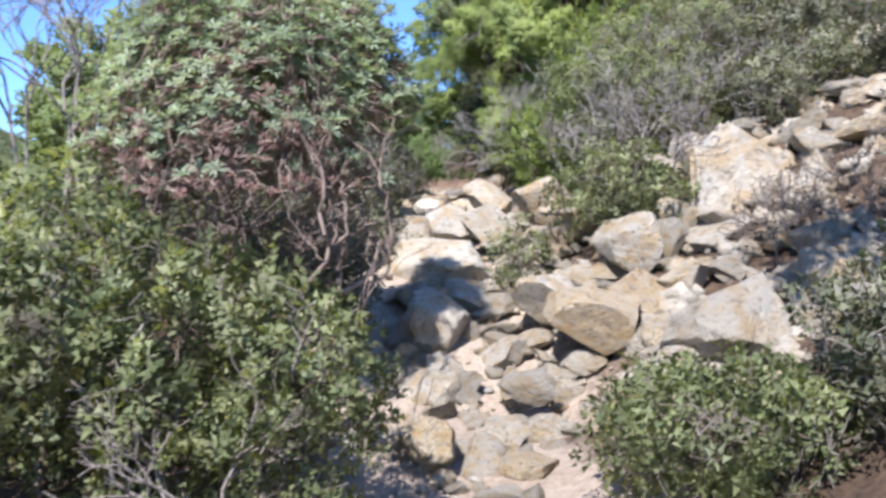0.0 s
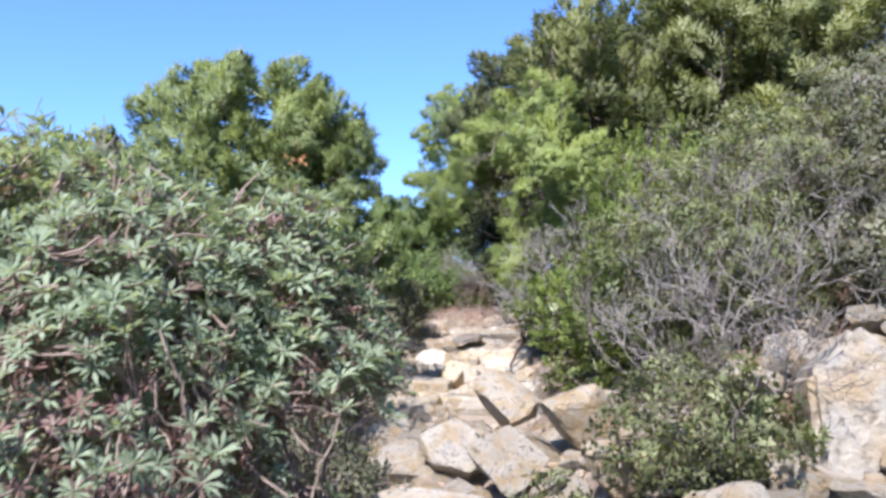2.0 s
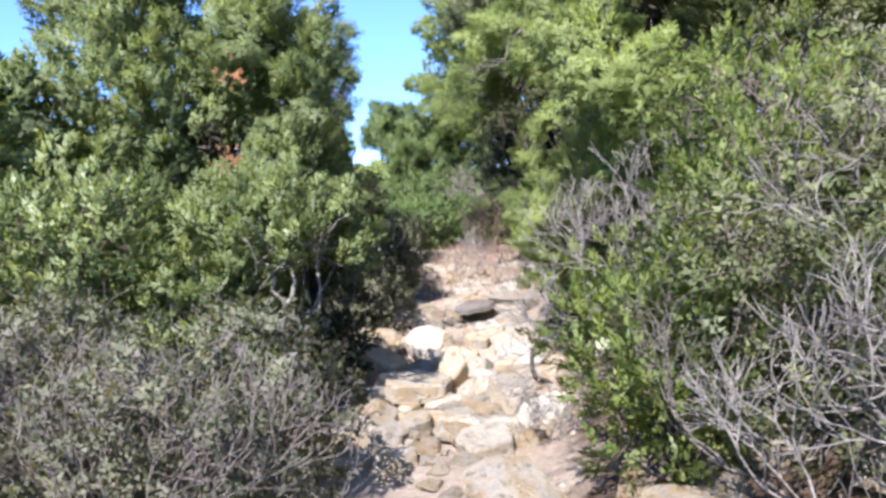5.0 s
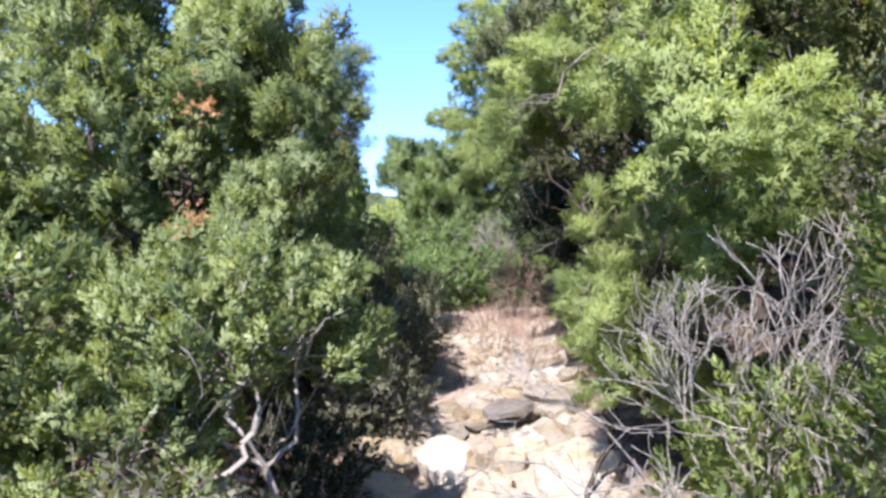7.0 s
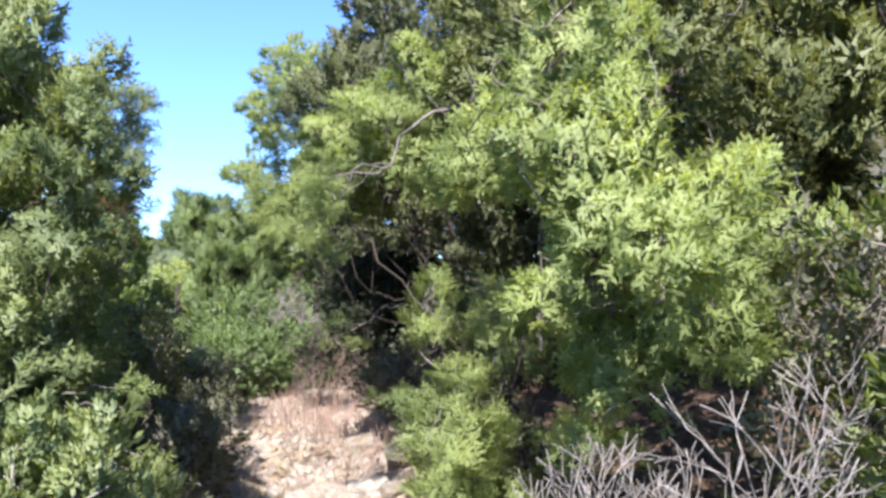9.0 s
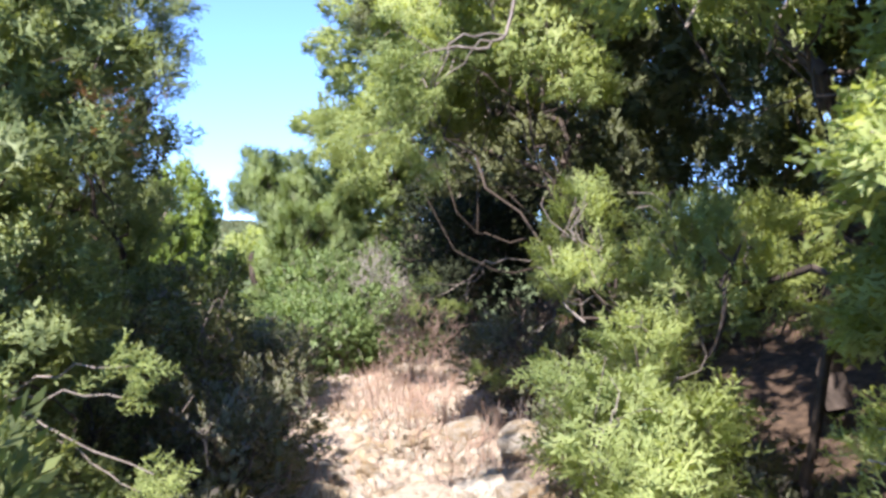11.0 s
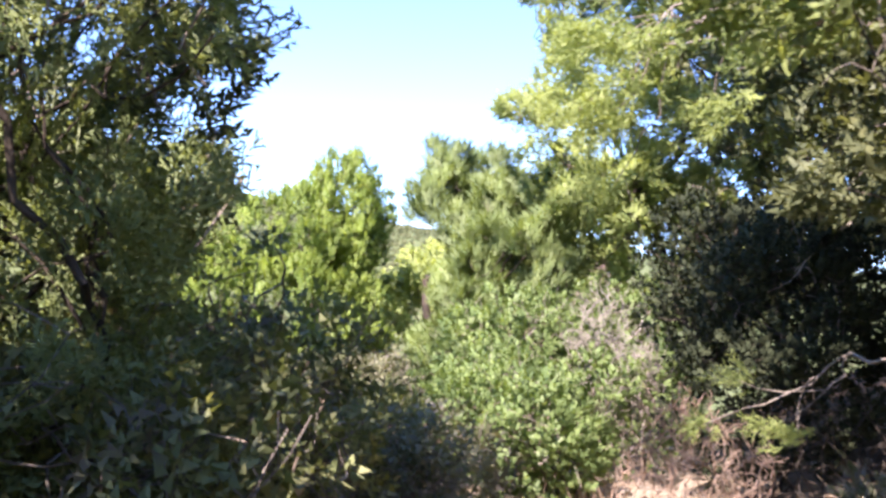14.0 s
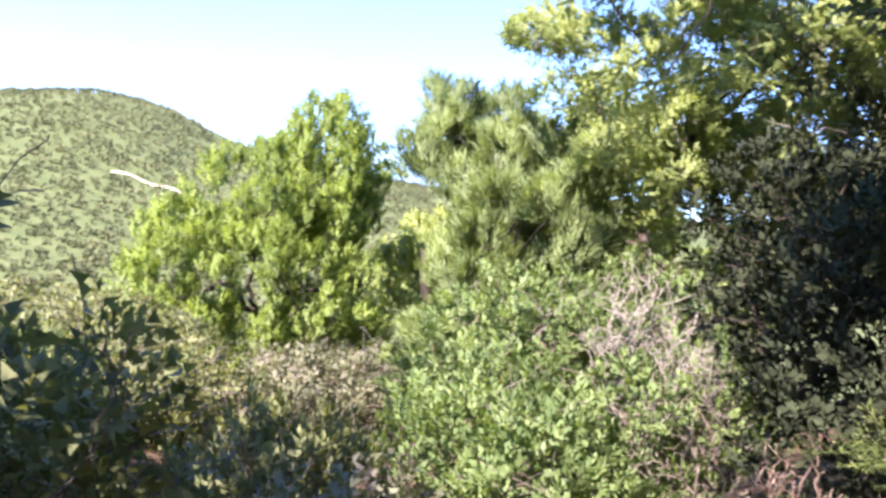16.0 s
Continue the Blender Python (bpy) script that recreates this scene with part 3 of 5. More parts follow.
def rocks():
    buff = "buff limestone boulder with ochre stains on the path"
    slab = "large pale grey limestone slab leaning on the bank"
    # x, y, z of the middle, width, depth, height, mesh, turn
    rows = [
        (1.75, 6.05, 2.2, 0.26, 0.24, 0.2, 2, (0, -8, 50), ""),
        (1.34, 4.08, 1.12, 0.7, 0.62, 0.58, 0, (0, 12, 70), "big rounded white limestone boulder beside the path"),
        (0.80, 4.55, 1.12, 0.50, 0.45, 0.36, 4, (0, 5, 0), buff),
        (1.12, 4.75, 1.26, 0.32, 0.34, 0.28, 5, (0, 0, 70), buff),
        (0.60, 5.0, 1.22, 0.54, 0.45, 0.34, 6, (10, -8, 120), ""),
        (1.14, 5.2, 1.54, 0.38, 0.4, 0.40, 7, (0, 8, 10), "grey squared limestone block on the bank"),
        (1.38, 5.2, 1.56, 0.22, 0.26, 0.28, 8, (0, 0, 40), ""),
        (0.76, 6.5, 1.84, 0.56, 0.5, 0.38, 9, (0, 5, 80), ""),
        (0.38, 7.0, 1.90, 0.42, 0.4, 0.36, 0, (0, -14, 200), ""),
        (0.07, 6.5, 1.68, 0.40, 0.4, 0.36, 1, (0, 10, 140), buff),
        (0.0, 5.8, 1.36, 0.74, 0.55, 0.44, 2, (-6, 6, 30), "grey-pitted limestone boulder on the path"),
        (-0.05, 5.0, 1.08, 0.46, 0.42, 0.42, 3, (0, 0, 250), "white limestone boulder at the edge of the path"),
        (0.90, 5.9, 1.66, 0.40, 0.4, 0.34, 4, (0, 0, 160), buff),
        (0.34, 6.2, 1.68, 0.34, 0.36, 0.32, 5, (10, 0, 60), ""),
        (-0.08, 3.75, 0.66, 0.24, 0.5, 0.26, 6, (0, 0, 20), ""),
        (0.42, 4.2, 0.82, 0.30, 0.26, 0.18, 7, (0, 0, 0), ""),
        (1.90, 3.9, 1.30, 0.40, 0.4, 0.36, 8, (0, 0, 0), ""),
        (3.3, 6.6, 3.1, 0.6, 0.5, 0.45, 0, (0, 0, 90), "pale limestone block high on the bank"),
        (2.6, 5.3, 1.9, 0.3, 0.4, 0.26, 1, (0, 20, 0), ""),
        (2.15, 6.7, 2.35, 0.28, 0.25, 0.24, 2, (0, 0, 10), "white limestone block under the scrub"),
        (1.80, 6.5, 2.12, 0.26, 0.24, 0.26, 3, (0, 0, 80), "white limestone block under the scrub"),
        (1.5, 6.0, 2.08, 0.34, 0.3, 0.2, 10, (0, 6, 15), "ochre limestone ledge on the bank"),
        (2.42, 5.5, 2.17, 0.40, 0.36, 0.17, 9, (0, 6, 10), "ochre limestone ledge on the bank"),
        (2.76, 5.4, 2.27, 0.62, 0.36, 0.16, 11, (0, -7, -8), "ochre limestone ledge on the bank"),
        (2.30, 5.2, 1.96, 0.30, 0.30, 0.36, 1, (0, 4, 20), "grey squared limestone block on the bank"),
        (2.10, 5.05, 1.72, 0.26, 0.26, 0.2, 4, (0, 24, 50), ""),
        (1.92, 3.5, 1.22, 0.36, 0.34, 0.3, 6, (0, 10, 40), "white limestone block under the scrub"),
        (2.15, 3.35, 1.25, 0.22, 0.24, 0.2, 2, (0, 0, 140), "white limestone block under the scrub"),
        (3.12, 5.75, 2.62, 0.5, 0.4, 0.2, 5, (0, -8, 10), "pale limestone block high on the bank"),
        (2.86, 5.98, 2.62, 0.34, 0.3, 0.18, 7, (0, 5, 25), "pale limestone block high on the bank"),
        (2.45, 4.3, 1.68, 0.34, 0.3, 0.26, 3, (0, 15, 70), "shaded limestone block under the bank"),
        (2.05, 4.55, 1.55, 0.3, 0.28, 0.22, 8, (0, -10, 20), "shaded limestone block under the bank"),
        (2.24, 6.2, 2.36, 0.3, 0.26, 0.2, 10, (0, 0, 60), "ochre limestone ledge on the bank"),
        (1.78, 6.1, 2.2, 0.26, 0.24, 0.26, 8, (0, 8, 30), "white limestone block under the scrub"),
        (1.58, 6.25, 2.12, 0.2, 0.2, 0.22, 5, (0, 0, 10), "white limestone block under the scrub"),
        # around the stepped slabs higher up
        (-0.22, 10.15, 1.82, 0.6, 0.46, 0.22, 7, (10, -14, 60), "pale tilted limestone slab stepping up the path"),
        (0.40, 10.85, 1.98, 0.62, 0.7, 0.46, 5, (-6, -8, 5), "broad grey limestone slab in the path"),
        (0.33, 10.2, 1.72, 0.40, 0.34, 0.30, 6, (0, 10, 50), "squared limestone block in the path"),
        (-0.06, 10.45, 1.92, 0.26, 0.3, 0.36, 7, (0, 0, 0), buff),
        (0.15, 9.55, 1.64, 0.36, 0.34, 0.24, 8, (0, 0, 120), ""),
        (-0.65, 9.1, 1.66, 0.62, 0.5, 0.26, 9, (0, 4, 0), "white limestone slab at the path edge"),
        (0.45, 8.9, 1.62, 0.30, 0.34, 0.28, 0, (0, 0, 30), ""),
        (0.68, 9.0, 1.66, 0.22, 0.26, 0.26, 1, (0, 20, 30), ""),
        (-0.55, 10.5, 1.98, 0.40, 0.4, 0.3, 2, (0, 0, 60), ""),
        (-0.5, 9.6, 1.68, 0.3, 0.3, 0.2, 3, (0, 0, 60), "reddish ochre stone in the soil"),
        (0.6, 11.4, 2.2, 0.5, 0.5, 0.3, 4, (0, 0, 150), ""),
        (-0.25, 11.3, 2.12, 0.36, 0.4, 0.24, 5, (0, 0, 20), ""),
        (0.85, 12.4, 2.48, 0.46, 0.36, 0.25, 6, (0, 0, 200), "shaded limestone block under the branches"),
        (0.55, 13.1, 2.42, 0.3, 0.26, 0.2, 7, (0, 0, 20), ""),
    ]
    for x, y, z, sx, sy, sz, k, turn, label in rows:
        rock(x, y, z, sx, sy, sz, k, turn, label or "pale weathered limestone boulder on the stony path")
    step_slab(399, 0.17, 11.0, 0.36, 0.22, 0.05, 10, "flat dark grey stone lying on the path", 0.13).data.materials[0] = SLATE
    rng = np.random.default_rng(3)
    for i in range(255):
        low = i < 230
        y = rng.uniform(3.6, 7.6) if low else rng.uniform(8.3, 12.0)
        x = rng.uniform(-0.45, 2.7) if low else rng.normal(0.08, 0.4)
        if not low and abs(x) > 0.9:
            continue
        if low and x > 0.6 + (y - 3.6) * 2.6:
            continue
        s = rng.uniform(0.10, 0.31)
        sz = s * (rng.uniform(0.5, 0.95) if low else rng.uniform(0.3, 0.6))
        rock(x, y, float(ground_z(x, y)) + sz * 0.16, s * rng.uniform(0.9, 1.6), s, sz, i,
             (rng.uniform(-20, 20), rng.uniform(-20, 20), rng.uniform(0, 360)), "broken pale limestone block in the rubble", "boulder", RUBBLE[i % 12])
    for i in range(46):
        x, y = rng.uniform(1.75, 3.3), rng.uniform(4.0, 6.2)
        s = rng.uniform(0.08, 0.24)
        rock(x, y, float(ground_z(x, y)) + s * 0.1, s * rng.uniform(0.9, 1.6), s, s * rng.uniform(0.5, 0.8), i,
             (rng.uniform(-20, 20), rng.uniform(-20, 20), rng.uniform(0, 360)), "broken pale limestone block on the bank", "boulder", RUBBLE[i % 12])
    n = 0
    while n < 290:
        y = rng.uniform(3.2, 13.5)
        wide = 0.95 if y < 7.5 else 0.6
        x = rng.normal(0.3 if y < 7.5 else 0.05, wide * 0.6)
        if abs(x) > 1.7:
            continue
        s = rng.uniform(0.05, 0.17) * (1.15 if y < 7.5 else 1)
        sz = s * rng.uniform(0.4, 0.8)
        rock(x, y, float(ground_z(x, y)) + sz * 0.25, s * rng.uniform(0.8, 1.5), s, sz, 0,
             (rng.uniform(-15, 15), rng.uniform(-15, 15), rng.uniform(0, 360)), "small pale limestone stone lying on the path", "stone", STONES[n % 8])
        n += 1
    bm = bmesh.new()
    bmesh.ops.create_icosphere(bm, subdivisions=1, radius=0.5)
    ball = (np.array([v.co[:] for v in bm.verts]) * (1, 0.8, 0.55), np.array([[v.index for v in f.verts] for f in bm.faces]))
    bm.free()
    m = 3800
    y = np.concatenate((rng.uniform(3, 12, m // 2), rng.uniform(10.5, 15.6, m - m // 2)))
    x = rng.normal(0.15, 0.42, m) + np.where(y < 7.5, 0.25, 0.0)
    p = np.stack((x, y, ground_z(x, y) + 0.004), axis=1)
    size = 0.018 + rng.exponential(0.022, m)
    v, f = scatter(rng, ball, p, np.array((0, 0, 1.0)) + rng.normal(size=(m, 3)) * 0.35, np.minimum(size, 0.12))
    v += rng.normal(size=v.shape) * 0.004
    m2 = 900
    y2 = rng.uniform(11.2, 14.8, m2)
    x2 = rng.normal(0.12, 0.33, m2)
    p2 = np.stack((x2, y2, ground_z(x2, y2) + 0.012), axis=1)
    v2, f2 = scatter(rng, ball, p2, np.array((0, 0, 1.0)) + rng.normal(size=(m2, 3)) * 0.5, np.minimum(0.05 + rng.exponential(0.03, m2), 0.2))
    v2 += rng.normal(size=v2.shape) * 0.008
    m3 = 420
    x3, y3 = rng.uniform(0.9, 3.2, m3), rng.uniform(3.4, 6.3, m3)
    p3 = np.stack((x3, y3, ground_z(x3, y3) + 0.02), axis=1)
    v3, f3 = scatter(rng, ball, p3, np.array((0, 0, 1.0)) + rng.normal(size=(m3, 3)) * 0.6, rng.uniform(0.07, 0.22, m3))
    v3 += rng.normal(size=v3.shape) * 0.014
    f = np.concatenate((f, f2 + len(v), f3 + len(v) + len(v2)))
    v = np.concatenate((v, v2, v3))
    ob = new("gravel", mesh_of("gravel", v, f, ROCK))
    tagged(ob, "loose pale limestone rubble strewn along the path", "gravel", kind="stuff")


rocks()


# ---------------------------------------------------------------- plants
def thing(name, base, label, category, group=""):
    ob = new(name)
    ob.empty_display_size = 0.1
    ob.location = base
    return tagged(ob, label, category, group)


def plumes(rng, tips, way, length, per, lift):
    """Places, ways and outward sides of shoots on tapering plumes that end near the tips."""
    n = len(tips)
    long = length * rng.uniform(0.65, 1.4, n)
    d = unit(way + (0, 0, lift) + rng.normal(size=(n, 3)) * 0.3)
    side = unit(np.cross(d, (0.03, 0.02, 1.0)))
    top = np.cross(side, d)
    top *= np.where(top[:, 2:3] < 0, -1, 1)
    own = np.repeat(np.arange(n), np.maximum(6, (per * (long / length) ** 2).astype(int)))
    m = len(own)
    s = rng.uniform(0.0, 1.0, m) ** 0.8
    around = rng.uniform(-0.9, math.pi + 0.9, m)
    girth = long[own] * 0.46 * np.sin(np.pi * (0.14 + 0.84 * s)) ** 0.7
    out = side[own] * np.cos(around)[:, None] + top[own] * (np.sin(around) * 0.75)[:, None]
    ragged = 1 + 0.3 * wobble(rng, tips[own] * 5 + out * 1.5 + d[own] * s[:, None] * 2, 7, 2.0)
    r = girth * ragged * rng.uniform(0.15, 1, m) ** 0.5
    pts = tips[own] + d[own] * ((s - 0.7) * long[own])[:, None] + out * r[:, None]
    ways = d[own] * 0.75 + out * 0.6 + np.array((0, 0, 0.15 + 0.3 * lift)) + rng.normal(size=(m, 3)) * 0.3
    shade = unit(out * 0.8 + d[own] * (0.15 + 0.6 * s)[:, None] + np.array((0, 0, 0.1)) + rng.normal(size=(m, 3)) * 0.22)
    return pts, ways, shade


def plant(name, label, category, seed, x, y, lobes, clumps, per, template, size, leaf_mat, wood_mat, stem, puff=0.16, inner=0.45,
          flat=-0.6, lift=0.6, group="", crown="foliage", trunk="stem", bases=1, extra=None, twigs=0, thin=0.0025, gap=0.1, tall=1.0, bough=0.0):
    """A bush or tree: limbs forking from the ground to clumps of shoots that fill the lobes.
    bough: with a length given, the clumps are tapering plumes that lean out of the crown."""
    rng = np.random.default_rng(seed)
    z = float(ground_z(x, y)) - 0.03
    top = thing(name, (x, y, z), label, category, group)
    at, way = in_lobes(rng, lobes, clumps * 5, inner, flat)
    at, way = thinned(at, way, clumps, gap)
    under = at[:, 2] < ground_z(at[:, 0], at[:, 1]) + 0.06
    at[under, 2] = ground_z(at[under, 0], at[under, 1]) + 0.06
    clumps = len(at)
    which = rng.integers(0, bases, clumps)
    for b in range(bases):
        foot = np.array((x, y, z)) + (np.append(rng.normal(size=2) * 0.12, 0) if bases > 1 else 0)
        foot[2] = float(ground_z(foot[0], foot[1])) - 0.04
        if (which == b).any():
            segs = limbs(rng, foot, at[which == b], stem * (0.7 if bases > 1 else 1), 0.12, thin)
            part(trunk, mesh_of(trunk, *tubes(segs, 3), wood_mat, True), top)
    if bough:
        pts, ways, shade = plumes(rng, at, way, bough, per, lift)
    else:
        own = np.repeat(np.arange(clumps), per)
        ball = unit(rng.normal(size=(len(own), 3)) + way[own] * 0.5)
        off = ball * (puff * 1.6 * rng.uniform(0.55, 1.3, clumps)[own] * rng.uniform(0.1, 1, len(own)) ** 0.5)[:, None]
        pts = at[own] + off * (1, 1, 0.85 * tall)
        ways = way[own] * 0.35 + ball * 0.9 + np.array((0, 0, lift)) + rng.normal(size=off.shape) * 0.25
        shade = unit(ball * 0.75 + way[own] * 0.45 + np.array((0, 0, 0.15)) + rng.normal(size=off.shape) * 0.22)
    sizes = size * rng.uniform(0.65, 1.25, len(pts))
    part(crown, mesh_of(crown, *scatter(rng, template, pts, ways, sizes), leaf_mat, False, np.repeat(shade, len(template[0]), axis=0)), top)
    if twigs:
        ends = at[rng.choice(clumps, min(twigs, clumps), replace=False)]
        bare = []
        for e in ends:
            shoots = e + unit(rng.normal(size=(5, 3)) + (0, 0, 0.8)) * rng.uniform(0.08, 0.26, (5, 1))
            bare += limbs(rng, e - (0, 0, 0.12), shoots, 0.005, 0.16, 0.0018)
        twig = part("dead_twig", mesh_of("dead_twig", *tubes(bare, 3), GREY_WOOD), top, "bleached grey dead twigs")
        tagged(twig, kind="stuff")
    if extra:
        mat, places, spray, psize, count, spreads, label2 = extra
        c = np.array(places, dtype=float)
        own = np.repeat(np.arange(len(c)), count)
        off = rng.normal(size=(len(own), 3)) * spreads
        part("withered_spray", mesh_of("withered_spray", *scatter(rng, spray, c[own] + off, off + (0, 0, 0.05), psize * rng.uniform(0.7, 1.2, len(own))), mat), top, label2)
    return top


def dead_bush(label, seed, x, y, lobes, tips, stem, group="", wood=None, limbs_out=5):
    rng = np.random.default_rng(seed)
    z = float(ground_z(x, y)) - 0.03
    top = thing("dead_bush", (x, y, z), label, "bush", group)
    at, way = in_lobes(rng, lobes, tips, 0.5, -0.2, 0.3)
    turn = (np.arctan2(at[:, 1] - y, at[:, 0] - x) / 6.2832 + 0.5) * limbs_out
    for b in range(limbs_out):
        sel = turn.astype(int) % limbs_out == b
        if not sel.any():
            continue
        segs = limbs(rng, (x + rng.normal() * 0.06, y + rng.normal() * 0.06, z), at[sel], stem * 0.45, 0.16, 0.0026)
        for p, w in zip(at[sel], way[sel]):
            fork = p + unit(w + rng.normal(size=(3, 3)) * 0.5 + (0, 0, 0.35)) * rng.uniform(0.04, 0.11, (3, 1))
            segs += limbs(rng, p, fork, 0.003, 0.15, 0.0016)
        part("branch", mesh_of("branch", *tubes(segs, 3), wood or PALE_WOOD, True), top)
    return top


def fan_bush(label, seed, x, y, reach, stems, lean=(0, 0), wood=None, stout=0.008, levels=6, rise=0.0):
    """A leafless bush: stems that fork again and again into stiff, nearly straight twigs."""
    rng = np.random.default_rng(seed)
    z = float(ground_z(x, y)) - 0.03
    top = thing("dead_bush", (x, y, z), label, "bush")
    spray = 0.25 if rise else 0.55
    for b in range(stems):
        a = b * 2.4 + rng.uniform(0, 0.8)
        segs = []
        way = unit(np.array((math.cos(a) * spray + lean[0], math.sin(a) * spray + lean[1], rng.uniform(0.6, 1.1))))
        todo = [(np.array((x + 0.05 * math.cos(a), y + 0.05 * math.sin(a), z)), way, rise or reach * 0.23 * rng.uniform(0.8, 1.15), stout, levels)]
        while todo:
            here, way, long, r, left = todo.pop()
            end_r = max(0.0016, r * 0.74)
            for k in range(3):
                way = unit(way + rng.normal(size=3) * 0.16 + (0, 0, 0.04))
                there = here + way * long / 3
                segs.append((here, there, r + (end_r - r) * k / 3, r + (end_r - r) * (k + 1) / 3))
                here = there
            if left:
                for _ in range(3 if rng.uniform() < 0.3 else 2):
                    turn = unit(np.cross(way, rng.normal(size=3)))
                    todo.append((here, unit(way + turn * rng.uniform(0.25, 0.75)), (reach * 0.24 if rise and left == levels else long) * rng.uniform(0.68, 0.92), end_r, left - 1))
        part("branch", mesh_of("branch", *tubes(segs, 3), wood or PALE_WOOD, True), top)
    return top


def spurge(seed, x, y, lobes, tips):
    rng = np.random.default_rng(seed)
    z = float(ground_z(x, y)) - 0.03
    top = thing("spurge_bush", (x, y, z), "tall tree spurge with bare forking stems and grey-green rosettes", "bush")
    at, way = in_lobes(rng, lobes, tips, 0.72, -0.1, 0.12)
    turn = (np.arctan2(at[:, 1] - y, at[:, 0] - x) / 6.2832 + 0.5) * 9
    for b in range(9):
        sel = turn.astype(int) % 9 == b
        a = b * 0.7
        if sel.any():
            segs = limbs(rng, (x + 0.12 * math.cos(a), y + 0.12 * math.sin(a), z), at[sel], 0.016, 0.09, 0.0032)
            part("stem", mesh_of("stem", *tubes(segs, 4), SPURGE_WOOD, True), top)
    ways = way * 0.8 + np.array((0, 0, 0.9)) + rng.normal(size=at.shape) * 0.25
    dry = rng.uniform(size=tips) < 0.10 + 0.22 * (wobble(rng, at, 8, 5.0) > 0.15) + 0.75 * np.clip((lobes[0][2] + 0.45 - at[:, 2]) / 0.55, 0, 1)
    green = np.flatnonzero(~dry)
    size = 0.05 * rng.uniform(0.7, 1.3, tips)
    # rosettes on the side of the path, each by itself
    lone = green[(at[green, 0] > x) & (at[green, 2] > z + 1.0)][:300]
    one = mesh_of("rosette", ROSETTE[0], ROSETTE[1], SPURGE)
    turns = frames_along(rng, ways)
    for k in lone:
        ob = new("rosette", one)
        ob.parent = top
        m = Matrix(turns[k].tolist()).to_4x4() @ Matrix.Diagonal((size[k], size[k], size[k], 1))
        ob.matrix_basis = Matrix.Translation(Vector(at[k].tolist()) - top.location) @ m
    rest = np.setdiff1d(green, lone)
    tagged(part("foliage", mesh_of("foliage", *scatter(rng, ROSETTE, at[rest], ways[rest], size[rest]), SPURGE), top), kind="stuff")
    low = at[dry] - way[dry] * 0.04
    tagged(part("dry_foliage", mesh_of("dry_foliage", *scatter(rng, ROSETTE, low, ways[dry], size[dry] * 0.75), SPURGE_DRY), top, "reddish brown withered leaf tufts"), kind="stuff")


# spurge beside the lower path
spurge(1, -0.95, 4.05, [(-1.02, 4.0, 1.82, 0.7, 0.6, 1.08), (-0.5, 4.25, 2.15, 0.4, 0.4, 0.62)], 4000)


def spurge_sprig(x, y, lean):
    """A young spurge: one bare stem with a star of narrow leaves."""
    rng = np.random.default_rng(88)
    z = float(ground_z(x, y)) - 0.02
    top = thing("spurge_sprig", (x, y, z), "young spurge with one star of narrow leaves", "plant")
    tip = np.array((x + lean, y - 0.05, z + 0.3))
    part("stem", mesh_of("stem", *tubes(limbs(rng, (x, y, z), tip[None], 0.008, 0.1), 5), SPURGE_WOOD, True), top)
    star = rosette_template(rng, 9, 0.16)
    part("leaf_star", mesh_of("leaf_star", *scatter(rng, star, tip[None], np.array([(-0.2, -0.6, 0.7)]), [0.15]), SPURGE), top)


spurge_sprig(2.5, 4.55, -0.06)


def scrub(seed, x, y, r, h, dense=1.0, mat=None, twigs=12, label="grey-green low scrub bush with dead twigs", template=None, size=0.085, wood=None, name="scrub_bush", per=8):
    """A low rounded bush of radius r and height h."""
    z = float(ground_z(x, y))
    rng = np.random.default_rng(seed + 1000)
    lobes = [(x, y, z + h * 0.45, r * 0.85, r * 0.85, h * 0.5)]
    for i in range(5):
        a = i * 1.3 + rng.uniform(0, 1)
        k = rng.uniform(0.35, 0.55)
        lobes.append((x + math.cos(a) * r * 0.55, y + math.sin(a) * r * 0.55, z + h * rng.uniform(0.3, 0.72), r * k, r * k, h * k * 0.6))
    n = int(170 * dense * (r / 0.6) ** 2)
    plant(name, label, "bush", seed, x, y, lobes, n, per, template or FINE, size * 1.1, mat or SCRUB, wood or BARK, 0.02, 0.06, 0.6, -1.0,
          group="hillside scrub", bases=3, twigs=twigs, gap=0.085)


FOLIAGE_GREEN = "dense evergreen bush with small dark green leaves"
# low scrub by the lower path
scrub(101, -0.9, 3.15, 0.42, 1.12, 1.3, MAQUIS, 20, "low evergreen bush with bleached dead branches", FINE, 0.09, None, "scrub_bush", 10)
scrub(102, -1.6, 3.2, 0.6, 1.2, 1.2, MAQUIS, 26, FOLIAGE_GREEN, FINE, 0.10)
scrub(103, -2.2, 3.7, 0.6, 1.25, 1.2, MAQUIS, 4, FOLIAGE_GREEN, FINE, 0.10)
scrub(104, -0.55, 3.05, 0.32, 0.92, 1.4, MAQUIS, 14, FOLIAGE_GREEN, FINE, 0.085, None, "scrub_bush", 10)
scrub(105, 0.95, 2.95, 0.46, 0.42, 1.4, MAQUIS, 24, "low trailing green bush among the stones", FINE, 0.08)
scrub(106, 1.7, 2.95, 0.4, 0.34, 1.0, SCRUB, 30, "low scrub bush with many dead twigs")
scrub(262, 1.62, 2.5, 0.36, 0.3, 1.2, SCRUB, 30, "low scrub bush with many dead twigs")
scrub(107, 1.2, 5.55, 0.4, 0.75, 1.3, MAQUIS, 6, FOLIAGE_GREEN, FINE, 0.08)
scrub(108, 0.5, 5.6, 0.2, 0.42, 1.3, MAQUIS, 10, "small green shrub between boulders", FINE, 0.07)
